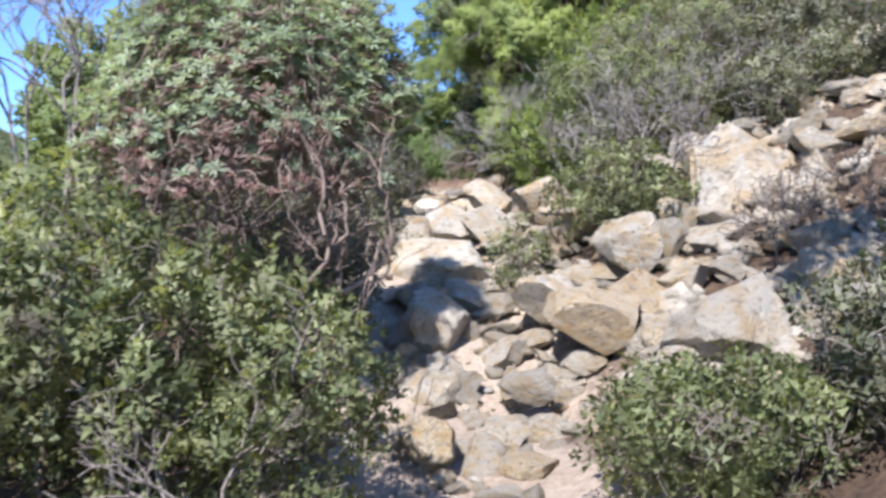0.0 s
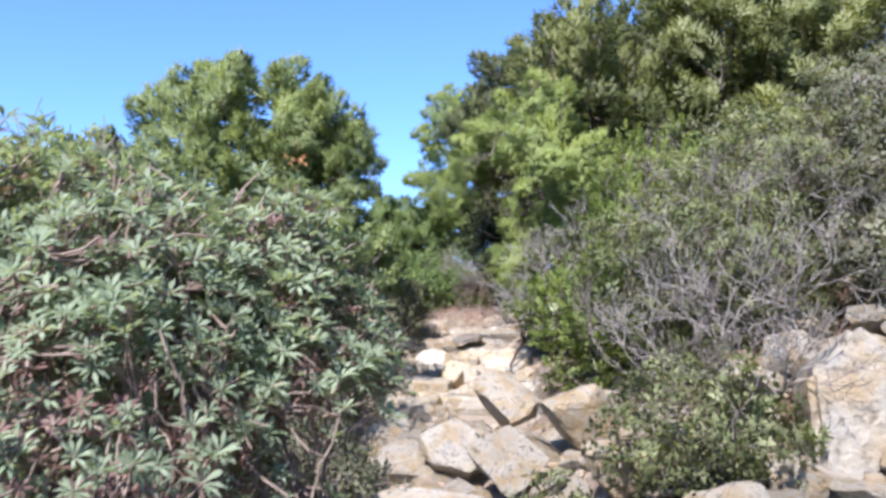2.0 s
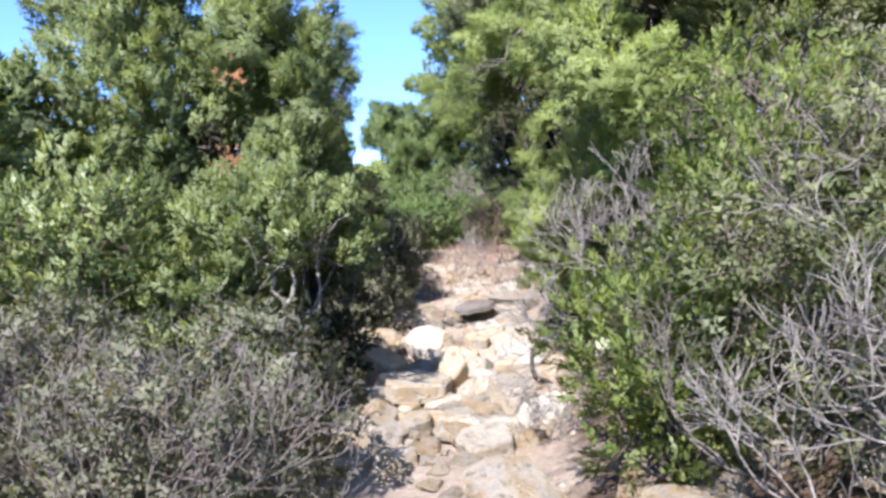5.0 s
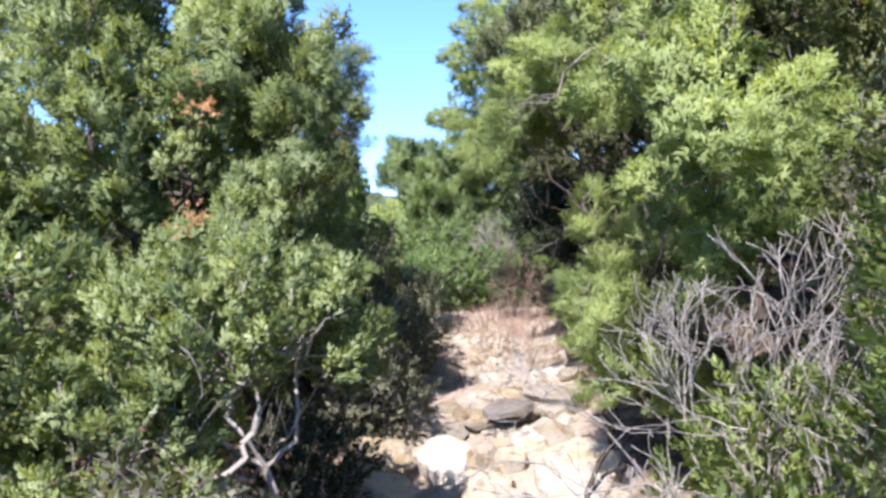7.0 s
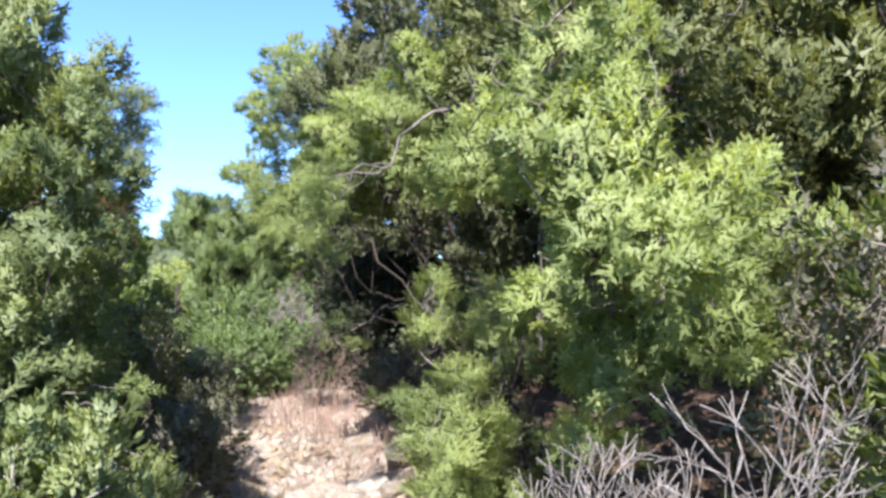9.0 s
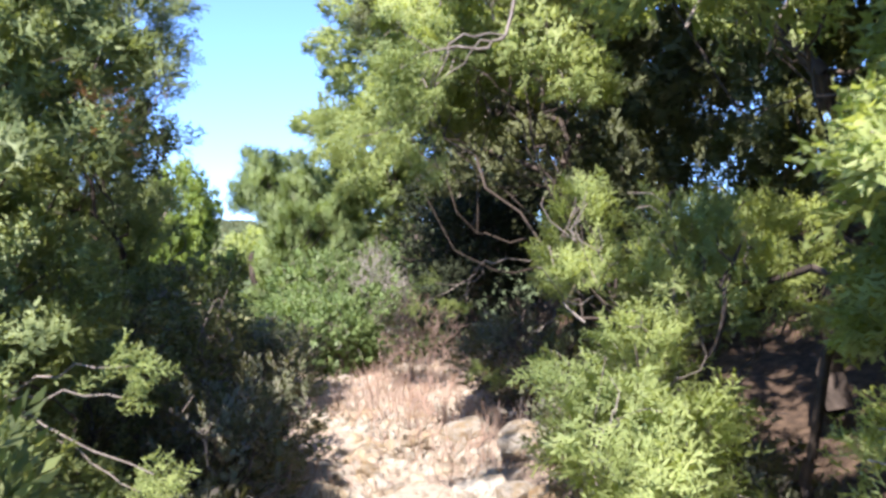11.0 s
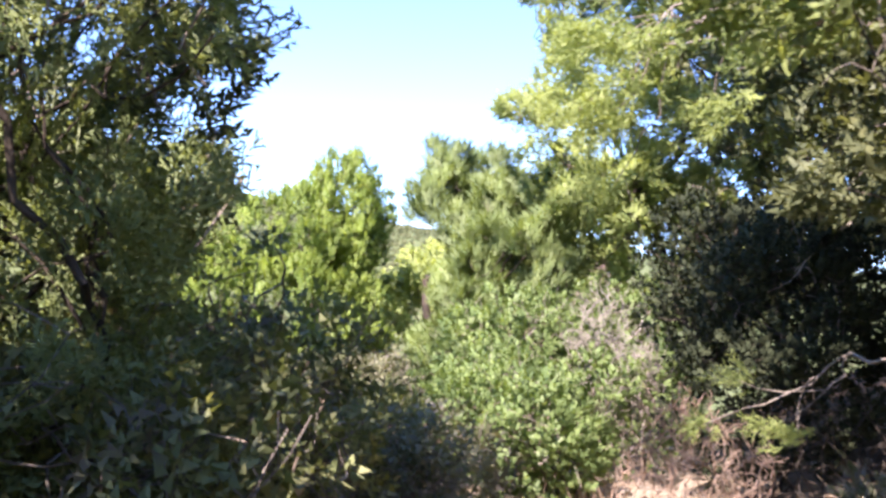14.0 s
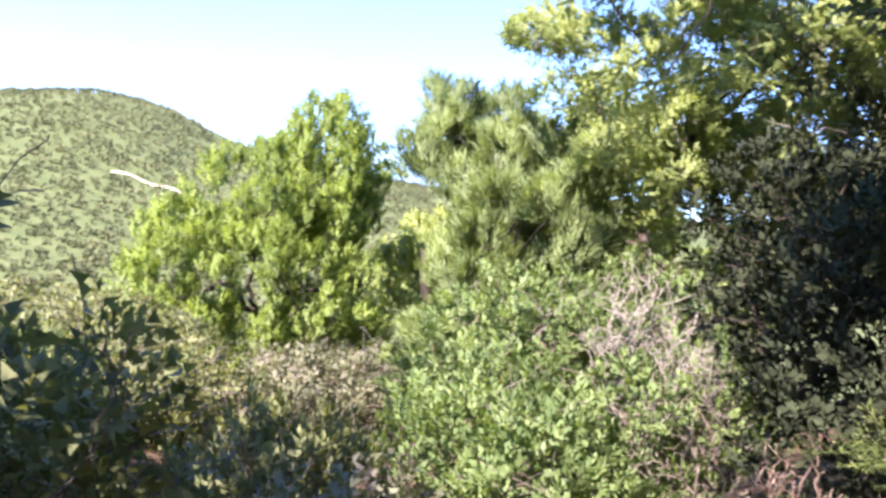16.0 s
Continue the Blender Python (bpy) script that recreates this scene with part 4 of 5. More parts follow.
scrub(110, 1.6, 6.95, 0.7, 1.2, 1.1, MAQUIS, 60, "low evergreen bush with bleached dead branches", FINE, 0.07, None, "scrub_bush", 11)
scrub(111, 2.4, 7.6, 0.9, 1.4, 1.0, MAQUIS, 60, "low evergreen bush with bleached dead branches", FINE, 0.07, None, "scrub_bush", 11)
scrub(112, 3.2, 7.2, 0.9, 1.2, 0.8, SCRUB, 30)
scrub(113, 2.2, 8.8, 0.9, 1.6, 1.0, SCRUB, 30)
scrub(114, 3.8, 8.6, 1.0, 1.6, 0.8, SCRUB, 20)
scrub(115, 2.9, 6.5, 0.5, 0.5, 0.9, SCRUB, 30)
scrub(116, -0.9, 5.0, 0.5, 0.7, 1.1, SCRUB, 20)
scrub(117, -1.7, 5.3, 0.7, 1.1, 1.0, MAQUIS, 10, FOLIAGE_GREEN)
scrub(118, -0.75, 5.9, 0.42, 0.55, 1.1, SCRUB, 20)
fan_bush("bleached leafless twigs on the bank", 150, 1.9, 6.7, 1.25, 4, (-0.1, -0.1), None, 0.009)
fan_bush("bleached leafless twigs on the bank", 151, 1.4, 6.45, 1.1, 3, (-0.1, -0.1), None, 0.008)
scrub(126, 2.5, 6.3, 0.4, 0.5, 1.0, SCRUB, 40)
fan_bush("grey leafless bush on the bank", 120, 1.55, 5.9, 0.85, 3, (-0.2, 0), GREY_WOOD)
fan_bush("tall grey bush of bare twigs behind the spurge", 124, -2.2, 4.75, 1.5, 6, (0.05, 0), GREY_WOOD, 0.014, 6, 1.2)
fan_bush("bleached leafless bush on the bank", 121, 2.2, 7.1, 1.3, 3, (-0.1, 0), GREY_WOOD, 0.009)
dead_bush("tangle of dry brown twigs under the bank", 122, 1.9, 4.6, [(1.9, 4.6, 1.6, 0.4, 0.3, 0.3)], 120, 0.012, "", BARK)
dead_bush("tangle of bare brown twigs under the spurge", 127, -0.95, 4.0, [(-0.95, 3.95, 1.55, 0.75, 0.6, 0.4)], 260, 0.014, "", SPURGE_WOOD, 7)
fan_bush("bare grey branches at the foot of the spurge", 123, -0.8, 2.85, 0.85, 4, (0, 0), GREY_WOOD, 0.012, 5)
dead_bush("flattened tangle of bleached twigs beside the slabs", 128, 0.66, 8.75, [(0.66, 8.75, 1.88, 0.28, 0.22, 0.14)], 60, 0.012)
dead_bush("low tangle of dry brown twigs in the hollow", 129, 2.3, 4.5, [(2.3, 4.5, 1.85, 0.5, 0.4, 0.22)], 90, 0.012, "", BARK)
dead_bush("low tangle of grey twigs among the stones", 142, 2.2, 3.7, [(2.2, 3.75, 1.5, 0.45, 0.35, 0.2)], 90, 0.012, "", GREY_WOOD)
dead_bush("low tangle of grey twigs among the stones", 143, 2.9, 5.0, [(2.9, 5.0, 2.15, 0.45, 0.35, 0.2)], 80, 0.012, "", GREY_WOOD)
# beside the middle stretch
fan_bush("grey leafless twigs in the heathy scrub", 145, -0.9, 6.75, 1.1, 3, (0, 0), GREY_WOOD, 0.009)
fan_bush("grey leafless twigs in the heathy scrub", 146, -1.55, 7.1, 1.2, 3, (0, 0), GREY_WOOD, 0.009)
scrub(130, -0.95, 6.95, 0.5, 0.85, 1.2, SCRUB, 50, "grey-green heathy scrub with dead branches", FINE, 0.07, None, "scrub_bush", 10)
scrub(131, -1.7, 7.4, 0.7, 1.0, 1.1, SCRUB, 50, "grey-green heathy scrub with dead branches", FINE, 0.07, None, "scrub_bush", 10)
scrub(132, -0.8, 7.8, 0.45, 1.0, 1.2, SCRUB, 30, "grey-green heathy scrub with dead branches")
scrub(133, -2.3, 8.6, 0.75, 1.5, 1.1, LENTISK, 10, FOLIAGE_GREEN, SHOOT, 0.10)
plant("lentisk_bush", "light green lentisk bush with pale bare stems", "bush", 134, -0.95, 9.0,
      [(-1.0, 9.0, 2.75, 0.5, 0.45, 0.45), (-1.35, 8.8, 2.4, 0.38, 0.4, 0.4), (-0.68, 9.1, 2.72, 0.32, 0.38, 0.38), (-1.3, 8.5, 2.05, 0.4, 0.4, 0.35)],
      105, 42, SHOOT, 0.075, LENTISK, PALE_WOOD, 0.035, 0.085, 0.75, -0.15, 0.5, "hillside scrub", "foliage", "stem", 5, None, 14, 0.004, 0.13, 1.0, 0.2)
scrub(135, 1.4, 7.55, 0.5, 1.6, 1.3, FRESH, 14, "bright green leafy bush at the path edge", SHOOT, 0.08, BARK, "lentisk_bush")
scrub(136, 1.85, 8.1, 0.6, 1.6, 1.2, FRESH, 14, "bright green leafy bush at the path edge", SHOOT, 0.08, BARK, "lentisk_bush")
scrub(138, 0.98, 7.4, 0.42, 0.95, 1.4, FRESH, 14, "bright green leafy bush at the path edge", SHOOT, 0.08, BARK, "lentisk_bush")
scrub(152, 1.5, 9.05, 0.42, 0.7, 1.2, FRESH, 14, "bright green leafy bush under the junipers", SHOOT, 0.075, BARK, "lentisk_bush")
scrub(139, 1.15, 10.8, 0.36, 0.5, 1.2, SCRUB, 20, "low shaded scrub under the junipers")
scrub(148, 1.1, 11.5, 0.4, 0.6, 1.2, SCRUB, 20, "low shaded scrub under the junipers")
scrub(137, 1.25, 9.0, 0.35, 0.8, 1.2, FRESH, 8, "bright green leafy bush at the path edge", SHOOT, 0.08, BARK, "lentisk_bush")
fan_bush("pale grey leafless bush with fine branching twigs", 140, 1.2, 8.45, 1.25, 6, (-0.25, -0.14), None, 0.008, 6, 0.5)
scrub(149, 1.0, 8.15, 0.34, 1.05, 1.3, FRESH, 10, "bright green leafy bush at the path edge", SHOOT, 0.08, BARK, "lentisk_bush")
fan_bush("pale grey leafless bush with fine branching twigs", 147, 1.15, 7.85, 1.1, 4, (-0.1, -0.05), None, 0.007, 6, 0.35)
fan_bush("pale grey leafless bush with fine branching twigs", 141, 1.35, 6.95, 1.05, 3, (-0.1, 0), GREY_WOOD)


def juniper(seed, x, y, lobes, clumps, mat, label, per=60, size=0.13, puff=0.13, stem=0.07, wood=None, extra=None, name="juniper_tree", template=None, twigs=0, inner=0.72, lift=0.5, gap=0.25, tall=1.0, bough=0.0):
    return plant(name, label, "tree", seed, x, y, lobes, clumps, per, template or SPRAY, size, mat, wood or DARK_SHADED_BARK, stem, puff, inner, -0.75,
          lift, "hillside trees", "crown", "trunk", 1, extra, twigs, 0.003, gap, tall, bough)


TUFTS = (RUST, [(-0.78, 10.35, 3.86), (-1.45, 9.65, 3.39), (-1.5, 9.9, 4.0)], FEATHER, 0.055, 26, 0.04, "withered orange-brown sprays")
# unseen juniper, added so that its branches shade the hollow of the bank
juniper(217, 2.9, 1.7, [(1.6, 2.45, 3.35, 0.42, 0.4, 0.3), (2.0, 2.25, 3.4, 0.42, 0.4, 0.3)], 60, JUNIPER_MID, "unseen juniper added to shade the hollow of the bank", template=FEATHER, per=40, gap=0.2)
# big juniper with withered sprays, beside the upper path
juniper(201, -1.9, 10.9, [(-2.3, 10.8, 3.6, 1.0, 0.9, 1.2), (-2.6, 11.0, 4.55, 0.55, 0.6, 0.75), (-1.75, 10.8, 4.2, 0.45, 0.6, 0.95), (-1.9, 10.4, 2.7, 0.75, 0.7, 0.6)],
        90, JUNIPER_MID, "tall dark green juniper with a few withered orange sprays", extra=TUFTS, template=PLAIN, size=0.13, per=135, gap=0.3, inner=0.6, bough=0.42, twigs=30)
leaning = juniper(219, -1.45, 10.7, [(-1.3, 10.35, 4.3, 0.36, 0.4, 0.6), (-0.98, 10.3, 3.9, 0.2, 0.3, 0.4), (-1.25, 10.45, 3.1, 0.42, 0.5, 0.55)], 40, JUNIPER_MID,
        "slim green juniper leaning over the path", template=FEATHER, per=110, size=0.11, gap=0.22, stem=0.045, bough=0.33)
juniper(202, -3.7, 10.2, [(-3.7, 10.1, 2.9, 1.0, 1.0, 1.25)], 60, JUNIPER_MID, "dark green juniper on the slope", per=80, size=0.2, gap=0.3, bough=0.5)
# unseen juniper added behind the big one, so its crown shades the slope beyond
juniper(204, -2.6, 11.7, [(-2.3, 11.8, 5.1, 0.75, 0.5, 0.5), (-1.65, 11.9, 4.85, 0.5, 0.45, 0.42), (-3.2, 11.8, 4.9, 0.6, 0.5, 0.5)], 42, JUNIPER_MID,
        "unseen juniper added behind the tall one to cast shade", template=PLAIN, size=0.14, per=100, gap=0.28, inner=0.4, bough=0.4)
# darker leaf colour stands in for the shade on this tree
juniper(203, -2.5, 12.9, [(-2.15, 13.0, 3.9, 0.9, 0.8, 1.2), (-3.2, 12.8, 3.6, 1.0, 0.9, 1.2)], 80, JUNIPER_DARK_SHADED, "dark green juniper on the slope", template=PLAIN, per=110, size=0.13, gap=0.32, inner=0.5, bough=0.42)
juniper(205, -1.5, 12.4, [(-1.35, 12.35, 4.3, 0.34, 0.35, 0.6), (-1.6, 12.5, 3.4, 0.55, 0.45, 0.6), (-2.05, 12.4, 4.15, 0.3, 0.3, 0.35)], 50, JUNIPER_MID, "shaded grey-green juniper leaning over the path", template=DETAIL, per=46, size=0.15, gap=0.22, stem=0.045, lift=0.1, bough=0.34, twigs=30)
# junipers over the path
overhang = juniper(210, 1.5, 10.4, [(0.92, 8.8, 3.75, 0.36, 0.32, 0.36), (0.95, 9.1, 4.25, 0.35, 0.4, 0.3), (1.35, 9.3, 3.4, 0.35, 0.35, 0.35), (0.7, 9.75, 4.15, 0.26, 0.36, 0.3),
        (0.6, 11.3, 4.5, 0.45, 0.55, 0.5), (0.28, 11.9, 4.3, 0.32, 0.42, 0.45), (1.7, 9.6, 3.7, 0.4, 0.5, 0.4)],
        74, JUNIPER, "spreading yellow-green juniper overhanging the path", lift=0.1, template=FEATHER, per=135, size=0.10, gap=0.28, inner=0.45, bough=0.36, twigs=50, stem=0.024)
juniper(218, 1.9, 11.2, [(1.35, 10.1, 4.8, 0.7, 0.7, 0.6), (1.5, 11.3, 5.2, 0.9, 0.8, 0.8), (2.1, 10.0, 4.4, 0.6, 0.6, 0.6), (2.6, 10.7, 4.7, 0.7, 0.7, 0.7), (2.3, 11.8, 4.2, 0.6, 0.6, 0.6)], 88, PINE, "olive green juniper with bare inner branches above the path",
        template=PLAIN, per=110, size=0.13, gap=0.32, inner=0.5, bough=0.42, twigs=60)
juniper(216, 1.35, 10.3, [(0.7, 10.0, 3.05, 0.2, 0.22, 0.16), (0.64, 10.45, 3.42, 0.17, 0.2, 0.17), (1.1, 10.5, 3.3, 0.3, 0.3, 0.24), (0.92, 9.15, 3.0, 0.13, 0.13, 0.1), (0.95, 9.9, 2.6, 0.22, 0.22, 0.18)],
        27, JUNIPER, "yellow-green juniper with feathery low sprays beside the path", lift=0.1, template=DETAIL, per=62, size=0.10, gap=0.16, stem=0.03, bough=0.26, twigs=16)
juniper(211, 0.75, 9.85, [(0.66, 9.8, 2.86, 0.2, 0.22, 0.16), (0.8, 9.9, 2.6, 0.2, 0.2, 0.2)], 14, JUNIPER, "small yellow-green juniper bush at the path edge", stem=0.02, template=DETAIL, per=40, size=0.12, gap=0.13, bough=0.22)
juniper(212, 2.9, 12.6, [(2.6, 12.4, 5.3, 1.4, 1.2, 1.3), (3.6, 12.0, 6.0, 1.3, 1.2, 1.2)], 130, JUNIPER_DARK_SHADED, "tall dark green juniper on the upper bank", stem=0.1, twigs=40, per=85, size=0.21, gap=0.4, bough=0.55)
juniper(213, 3.4, 10.2, [(3.3, 10.2, 5.0, 1.3, 1.2, 1.3)], 70, PINE, "bushy pine high on the bank", template=TUFT, stem=0.09, per=100, size=0.17, gap=0.36, bough=0.5)
juniper(214, 5.4, 12.0, [(5.2, 12.0, 7.0, 1.7, 1.5, 1.5)], 70, PINE, "bushy pine high on the bank", template=TUFT, stem=0.1, per=70, size=0.22, gap=0.4, bough=0.6)
# shade painted into the leaf colour; high lobes added out of view as shade
shaded = juniper(215, 1.55, 13.6, [(1.1, 13.3, 4.6, 0.85, 0.8, 1.0), (0.6, 13.6, 5.2, 0.6, 0.8, 0.6), (1.7, 12.9, 3.4, 0.7, 0.7, 0.8), (0.9, 13.5, 5.8, 0.7, 0.75, 0.45)], 105, JUNIPER_DARK_SHADED,
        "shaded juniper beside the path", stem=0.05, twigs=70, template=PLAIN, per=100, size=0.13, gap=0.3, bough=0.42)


def low_branch(tree, seed, start, ends, size=0.1, puff=0.035):
    """A thin bare branch with a light spray at each of its ends."""
    rng = np.random.default_rng(seed)
    tips = np.array(ends)
    part("low_branch", mesh_of("low_branch", *tubes(limbs(rng, start, tips, 0.008, 0.1), 4), GREY_WOOD, True), tree, "bare grey branch with light green ends")
    own = np.repeat(np.arange(len(tips)), 12)
    at = tips[own] + rng.normal(size=(len(own), 3)) * (puff, puff, puff * 0.65)
    ways = unit(tips[own] - np.array(start)) + rng.normal(size=at.shape) * 0.5 + (0, 0, 0.1)
    part("spray", mesh_of("spray", *scatter(rng, DETAIL, at, ways, size * rng.uniform(0.7, 1.2, len(own))), JUNIPER), tree, "light yellow-green sprays")


hanging = np.random.default_rng(53).normal(size=(16, 3)) * (0.07, 0.1, 0.1) + (0.12, 10.75, 4.0)
low_branch(overhang, 53, (0.8, 10.6, 4.5), hanging.tolist(), 0.11, 0.05)
drooping = np.random.default_rng(54).normal(size=(14, 3)) * (0.17, 0.1, 0.11) + (-0.08, 13.2, 4.28)
low_branch(shaded, 54, (0.7, 13.5, 4.9), drooping.tolist(), 0.15, 0.05)
low_branch(shaded, 51, (1.35, 13.7, 3.6), [(0.3, 14.0, 3.17), (0.57, 14.0, 3.2), (0.42, 14.02, 3.35), (0.66, 14.05, 3.16)])
low_branch(leaning, 55, (-1.2, 10.4, 2.95), [(-0.66, 10.2, 3.14), (-0.7, 10.25, 3.05), (-0.6, 10.2, 2.85), (-0.66, 10.3, 2.78)])
low_branch(shaded, 52, (1.3, 13.2, 3.3), [(0.62, 13.0, 2.85), (0.75, 12.8, 2.8)])
# beyond the overhang
juniper(220, -2.7, 18.6, [(-2.42, 18.65, 4.38, 0.4, 0.45, 0.42), (-2.7, 18.55, 3.9, 0.75, 0.65, 0.6), (-2.85, 18.4, 3.2, 1.02, 0.8, 0.7), (-3.1, 18.3, 2.6, 0.92, 0.7, 0.6)], 300, JUNIPER_BRIGHT,
        "bright green conical juniper in full sun", lift=1.6, template=PLAIN, size=0.12, per=42, gap=0.12, inner=0.88, bough=0.24)
juniper(221, -0.95, 18.2, [(-1.35, 18.2, 4.35, 0.3, 0.4, 0.5), (-0.9, 18.0, 4.1, 0.36, 0.45, 0.55), (-0.5, 17.8, 4.1, 0.32, 0.4, 0.5), (-0.9, 18.0, 3.3, 0.6, 0.5, 0.5)], 70, PINE_SOFT,
        "young bushy pine with soft needles", template=BRUSH, lift=1.5, per=120, size=0.13, gap=0.2, inner=0.6, bough=0.36, twigs=20)
juniper(222, 0.9, 17.8, [(0.1, 17.4, 4.5, 0.5, 0.5, 0.45), (-0.1, 17.3, 5.2, 0.65, 0.7, 0.7), (0.7, 17.2, 5.4, 0.9, 0.9, 0.9), (0.2, 16.8, 6.0, 0.85, 0.8, 0.6), (0.5, 17.8, 4.2, 0.8, 0.7, 0.7)], 105, JUNIPER,
        "tall yellow-green tree with drooping sprays", stem=0.045, lift=0.2, twigs=60, template=PLAIN, size=0.105, per=140, gap=0.28, inner=0.5, bough=0.42)
# leaf colour carries shade; third lobe added to shade the bush beyond
juniper(223, 2.3, 15.4, [(2.1, 15.5, 5.0, 1.1, 1.1, 1.2), (2.5, 14.6, 4.2, 0.9, 1.0, 1.2), (0.95, 14.4, 4.75, 0.75, 0.65, 0.45)], 95, JUNIPER_DARK_SHADED, "shaded juniper on the bank", twigs=60, template=PLAIN, per=95, size=0.14, gap=0.31, bough=0.45)
juniper(224, 2.6, 18.6, [(2.2, 18.6, 5.0, 1.6, 1.2, 1.8)], 80, JUNIPER_DARK_SHADED, "dark green juniper behind the thicket", per=100, size=0.19, gap=0.36, bough=0.55)
juniper(225, 0.6, 20.5, [(0.4, 20.5, 3.6, 1.5, 1.0, 1.6), (-1.2, 20.5, 3.0, 1.2, 1.0, 1.3)], 80, JUNIPER, "green juniper behind the thicket", per=100, size=0.19, gap=0.36, bough=0.55)
scrub(230, -0.6, 16.3, 0.52, 1.15, 1.5, BRAMBLE, 20, "light green bramble thicket with dry stems", BROAD, 0.06, BARK, "bramble_bush", 13)
scrub(231, -0.2, 16.8, 0.5, 1.3, 1.3, BRAMBLE, 50, "light green bramble thicket with dry stems", BROAD, 0.06, BARK, "bramble_bush", 13)
# the shade on this bush is put into its dark leaf colour
scrub(232, 0.9, 15.3, 0.75, 1.55, 1.3, SHADED_LEAF, 20, "dense ivy-leaved bush with shade painted into its leaf colour", BROAD, 0.06, DARK_SHADED_BARK, "shaded_bush", 14)
scrub(233, -1.7, 13.7, 0.5, 0.85, 1.2, MAQUIS, 40, "shaded scrub bush with dead twigs")
scrub(234, -1.35, 12.3, 0.55, 1.2, 1.2, MAQUIS, 40, "shaded scrub bush with dead twigs")
scrub(235, -1.3, 15.0, 0.4, 0.4, 1.2, MAQUIS, 20, "dark shaded undergrowth with dead twigs", SHOOT, 0.085)
scrub(263, -2.3, 15.6, 0.6, 0.32, 1.1, MAQUIS, 20, FOLIAGE_GREEN)
scrub(264, -3.1, 16.6, 0.75, 0.45, 1.0, MAQUIS, 20, FOLIAGE_GREEN)
scrub(236, -1.7, 16.8, 0.5, 0.4, 1.1, SCRUB, 20, "low scrub at the foot of a juniper")
scrub(237, -2.6, 14.8, 0.6, 0.5, 1.1, LENTISK, 10, FOLIAGE_GREEN, SHOOT, 0.1)
# brush colour darkened for the shade under the branches
dead_bush("dead brush under the branches, bark darkened for the shade there", 239, 0.95, 12.6, [(0.95, 12.6, 2.8, 0.35, 0.5, 0.35)], 60, 0.014, "", DARK_SHADED_BARK)
scrub(240, -0.75, 17.6, 0.6, 0.9, 1.1, BRAMBLE, 10, "light green bramble thicket with dry stems", BROAD, 0.06, BARK, "bramble_bush", 13)
scrub(241, 0.3, 17.5, 0.7, 1.5, 1.1, BRAMBLE, 20, "light green bramble thicket with dry stems", BROAD, 0.06, BARK, "bramble_bush", 13)
# undergrowth added to darken the shaded hollow left of the path
scrub(252, -0.68, 10.8, 0.33, 0.65, 1.3, SCRUB, 20, "undergrowth added to darken the shaded hollow beside the path", SHOOT, 0.085, DARK_SHADED_BARK, "undergrowth")
# leaf colour darkened as well, painting in the dark hole here
scrub(261, -0.88, 10.0, 0.3, 0.5, 1.3, SHADED_LEAF, 20, "undergrowth added to darken the shaded hollow beside the path", SHOOT, 0.085, DARK_SHADED_BARK, "undergrowth")
scrub(253, -0.72, 11.7, 0.33, 0.7, 1.3, SCRUB, 20, "undergrowth added to darken the shaded hollow beside the path", SHOOT, 0.085, DARK_SHADED_BARK, "undergrowth")
scrub(254, -0.7, 12.5, 0.33, 0.6, 1.3, SCRUB, 20, "undergrowth added to darken the shaded hollow beside the path", SHOOT, 0.085, DARK_SHADED_BARK, "undergrowth")
# bush added to darken the shady gap beside the juniper
scrub(251, -1.3, 11.5, 0.36, 1.35, 1.8, MAQUIS, 0, "bush added to darken the shady gap under the juniper", SHOOT, 0.065, DARK_SHADED_BARK, "shaded_bush")
scrub(243, -1.25, 13.3, 0.42, 1.2, 1.3, MAQUIS, 30, "shaded scrub bush with dead twigs")
scrub(244, -0.85, 14.2, 0.4, 0.55, 1.2, SCRUB, 20, "shaded scrub bush with dead twigs")
scrub(245, -0.65, 15.3, 0.36, 0.6, 1.4, BRAMBLE, 10, "light green bramble thicket with dry stems", BROAD, 0.06, BARK, "bramble_bush", 13)
scrub(246, -0.2, 15.9, 0.4, 0.7, 1.4, BRAMBLE, 10, "light green bramble thicket with dry stems", BROAD, 0.06, BARK, "bramble_bush", 13)
scrub(247, 0.95, 13.4, 0.35, 0.5, 1.2, SCRUB, 30, "dark shaded undergrowth with dead twigs", SHOOT)
scrub(248, 0.2, 15.7, 0.26, 0.8, 1.3, BRAMBLE, 60, "light green bramble thicket with dry stems", BROAD, 0.055, BARK, "bramble_bush", 10)
scrub(260, -0.3, 15.0, 0.33, 0.62, 1.5, BRAMBLE, 10, "light green bramble thicket with dry stems", BROAD, 0.06, BARK, "bramble_bush", 13)
scrub(249, 3.6, 6.0, 0.5, 0.6, 0.9, SCRUB, 30)
scrub(250, 3.3, 5.2, 0.5, 0.5, 0.9, SCRUB, 40, "mostly dead scrub bush on the bank")
# same shade-darkened bark colour on this brush
dead_bush("dead brush under the branches, bark darkened for the shade there", 255, 0.95, 13.9, [(0.95, 13.9, 2.9, 0.4, 0.45, 0.4)], 70, 0.014, "", DARK_SHADED_BARK)
dead_bush("dry grey stems in front of the bramble", 257, 0.1, 16.0, [(0.05, 15.95, 3.2, 0.35, 0.25, 0.5)], 110, 0.012, "", PALE_WOOD)
scrub(258, 2.75, 3.7, 0.4, 0.35, 1.0, SCRUB, 40, "mostly dead scrub bush on the bank")
scrub(259, 1.9, 2.75, 0.4, 0.45, 1.0, MAQUIS, 20, "low scrub bush with many dead twigs")
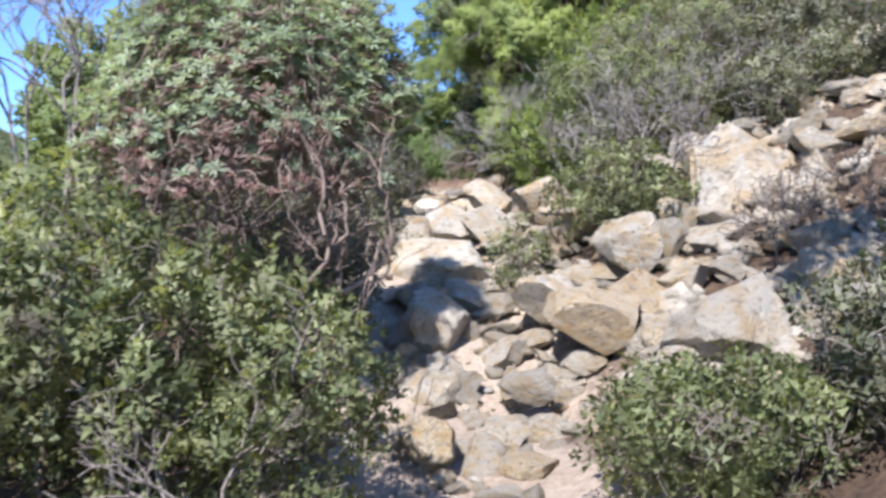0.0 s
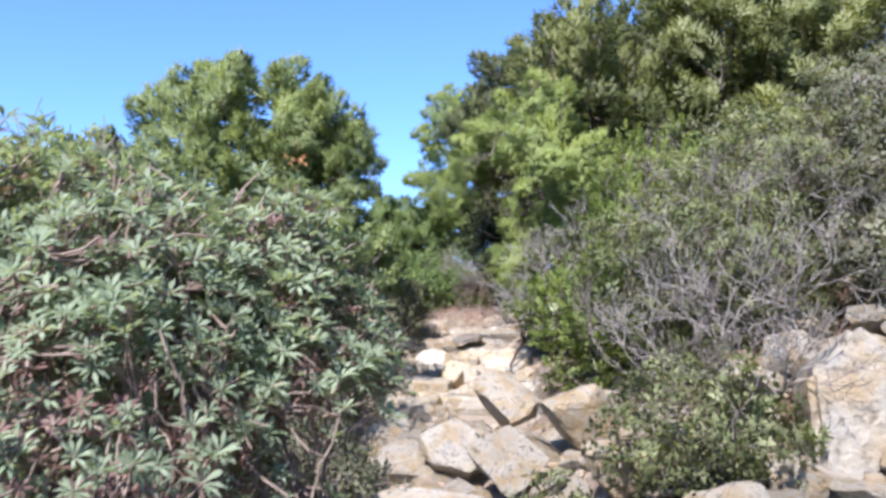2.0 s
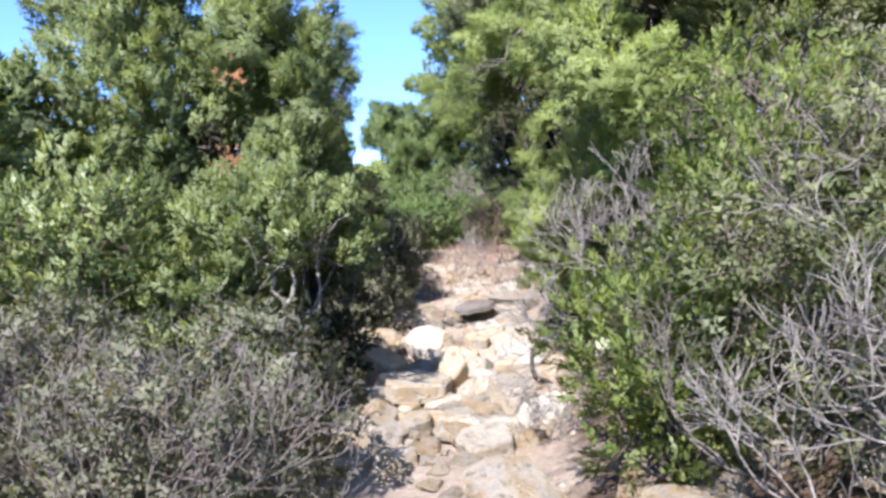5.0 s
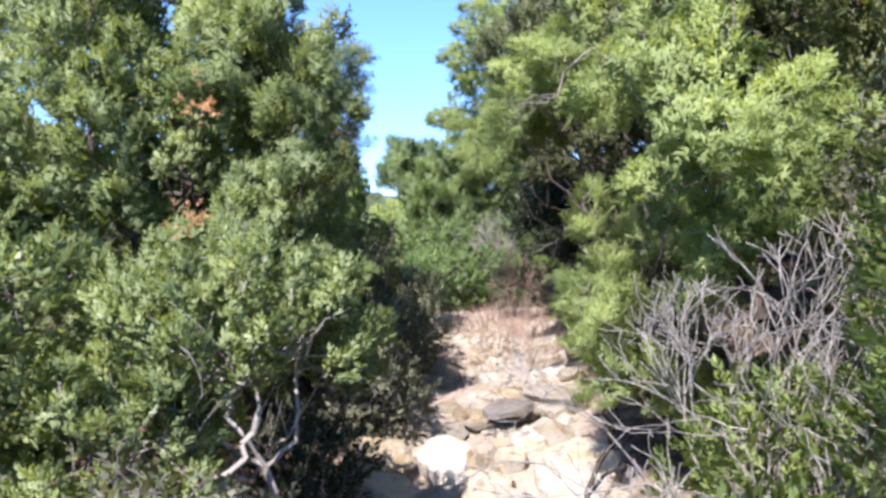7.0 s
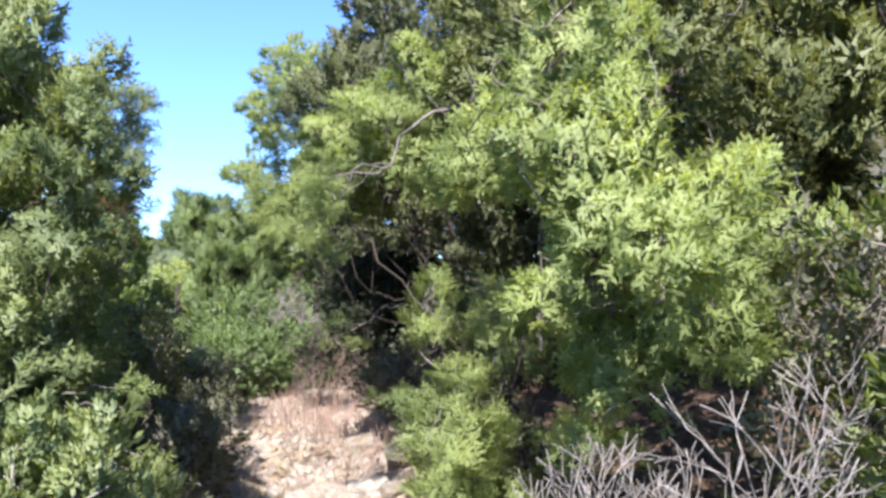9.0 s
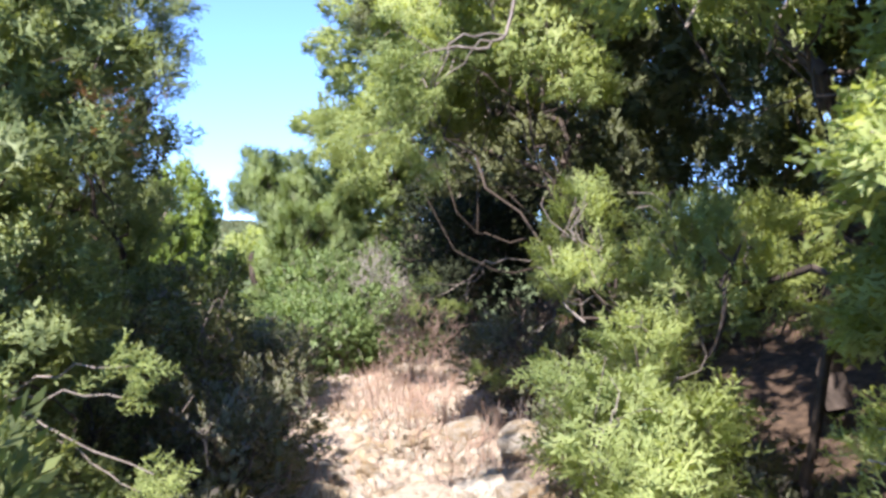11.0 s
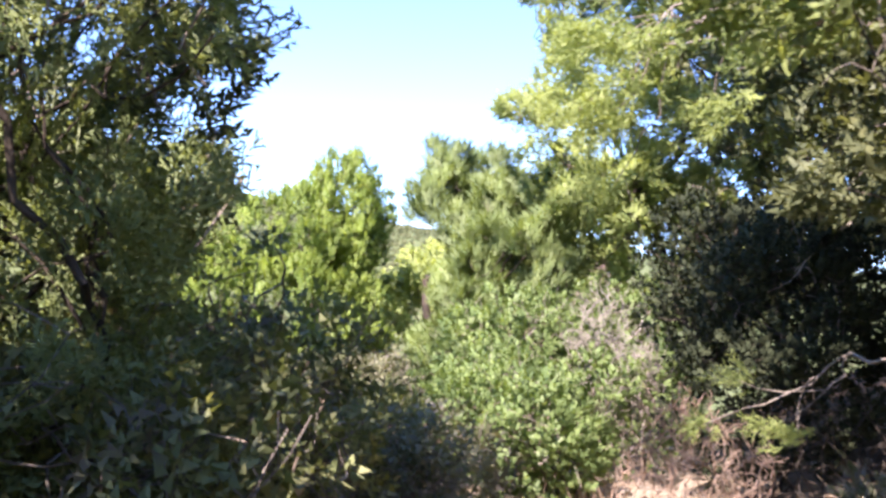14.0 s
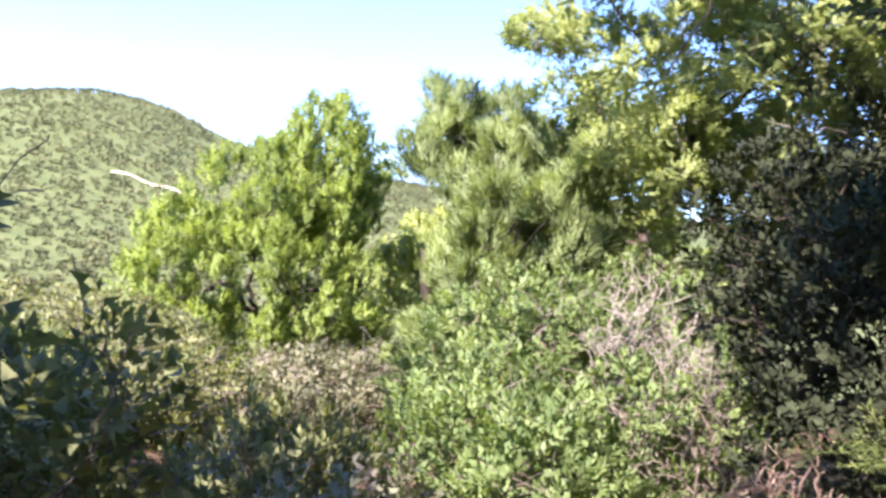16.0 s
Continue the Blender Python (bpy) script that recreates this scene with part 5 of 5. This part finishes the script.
dead_bush("heap of dry brown brushwood at the path head", 242, 0.4, 14.3, [(0.3, 14.3, 2.86, 0.3, 0.26, 0.32)], 110, 0.012, "", STRAW)


def dry_grass():
    rng = np.random.default_rng(9)
    spots = np.array([(0.3, 13.9), (0.05, 14.5), (0.5, 14.4), (0.2, 15.0), (0.6, 13.2), (0.35, 13.4), (-0.1, 13.9), (0.5, 12.6), (-0.3, 12.2)])
    n = 2600
    c = spots[rng.integers(0, len(spots), n)] + rng.normal(size=(n, 2)) * 0.26
    p = np.stack((c[:, 0], c[:, 1], ground_z(c[:, 0], c[:, 1]) - 0.01), axis=1)
    w = rng.normal(size=(n, 3)) * 0.45 + (0, 0, 1.0)
    blade = leaf_template(0.03, 0.08)
    ob = new("dry_grass", mesh_of("dry_grass", *scatter(rng, blade, p, w, rng.uniform(0.08, 0.26, n)), STRAW))
    tagged(ob, "pale dry grass tufts at the head of the path", "grass", kind="stuff")


dry_grass()


def far_woods():
    rng = np.random.default_rng(21)
    n = 15000
    az = np.radians(rng.uniform(-62, -8, n))
    r = rng.uniform(70, 400, n)
    x, y = -0.2 + r * np.sin(az), 12 + r * np.cos(az)
    p = np.stack((x, y, ground_z(x, y) - 0.3), axis=1)
    size = rng.uniform(0.8, 1.7, len(p))
    rosette = needle_template(rng, 7, 1.1, 0.9, 0.8)
    v, f = scatter(rng, rosette, p, rng.normal(size=p.shape) * 0.25 + (0, 0, 1), size)
    ob = new("far_woods", mesh_of("far_woods", v, f, FAR_LEAF))
    tagged(ob, "olive green scrub covering the far hillside", "woods", kind="stuff")


far_woods()


def hill_track():
    """A pale dirt track cut across the far hillside."""
    n = 60
    az = np.radians(np.linspace(-32.3, -27.6, n))
    r = 228 + 1.5 * np.sin(np.linspace(0, 9.0, n)) - np.linspace(0, 5, n)
    x, y = -0.2 + r * np.sin(az), 12 + r * np.cos(az)
    v = []
    for side in (-0.9, 0.9):
        xs, ys = x + side * np.sin(az), y + side * np.cos(az)
        v.append(np.stack((xs, ys, ground_z(xs, ys) + 0.35), axis=1))
    i = np.arange(n - 1)
    ob = new("track", mesh_of("track", np.concatenate(v), np.stack((i, i + 1, i + n + 1, i + n), axis=1), ROCK))
    tagged(ob, "pale dirt track across the far hillside", "track", kind="structure")


hill_track()
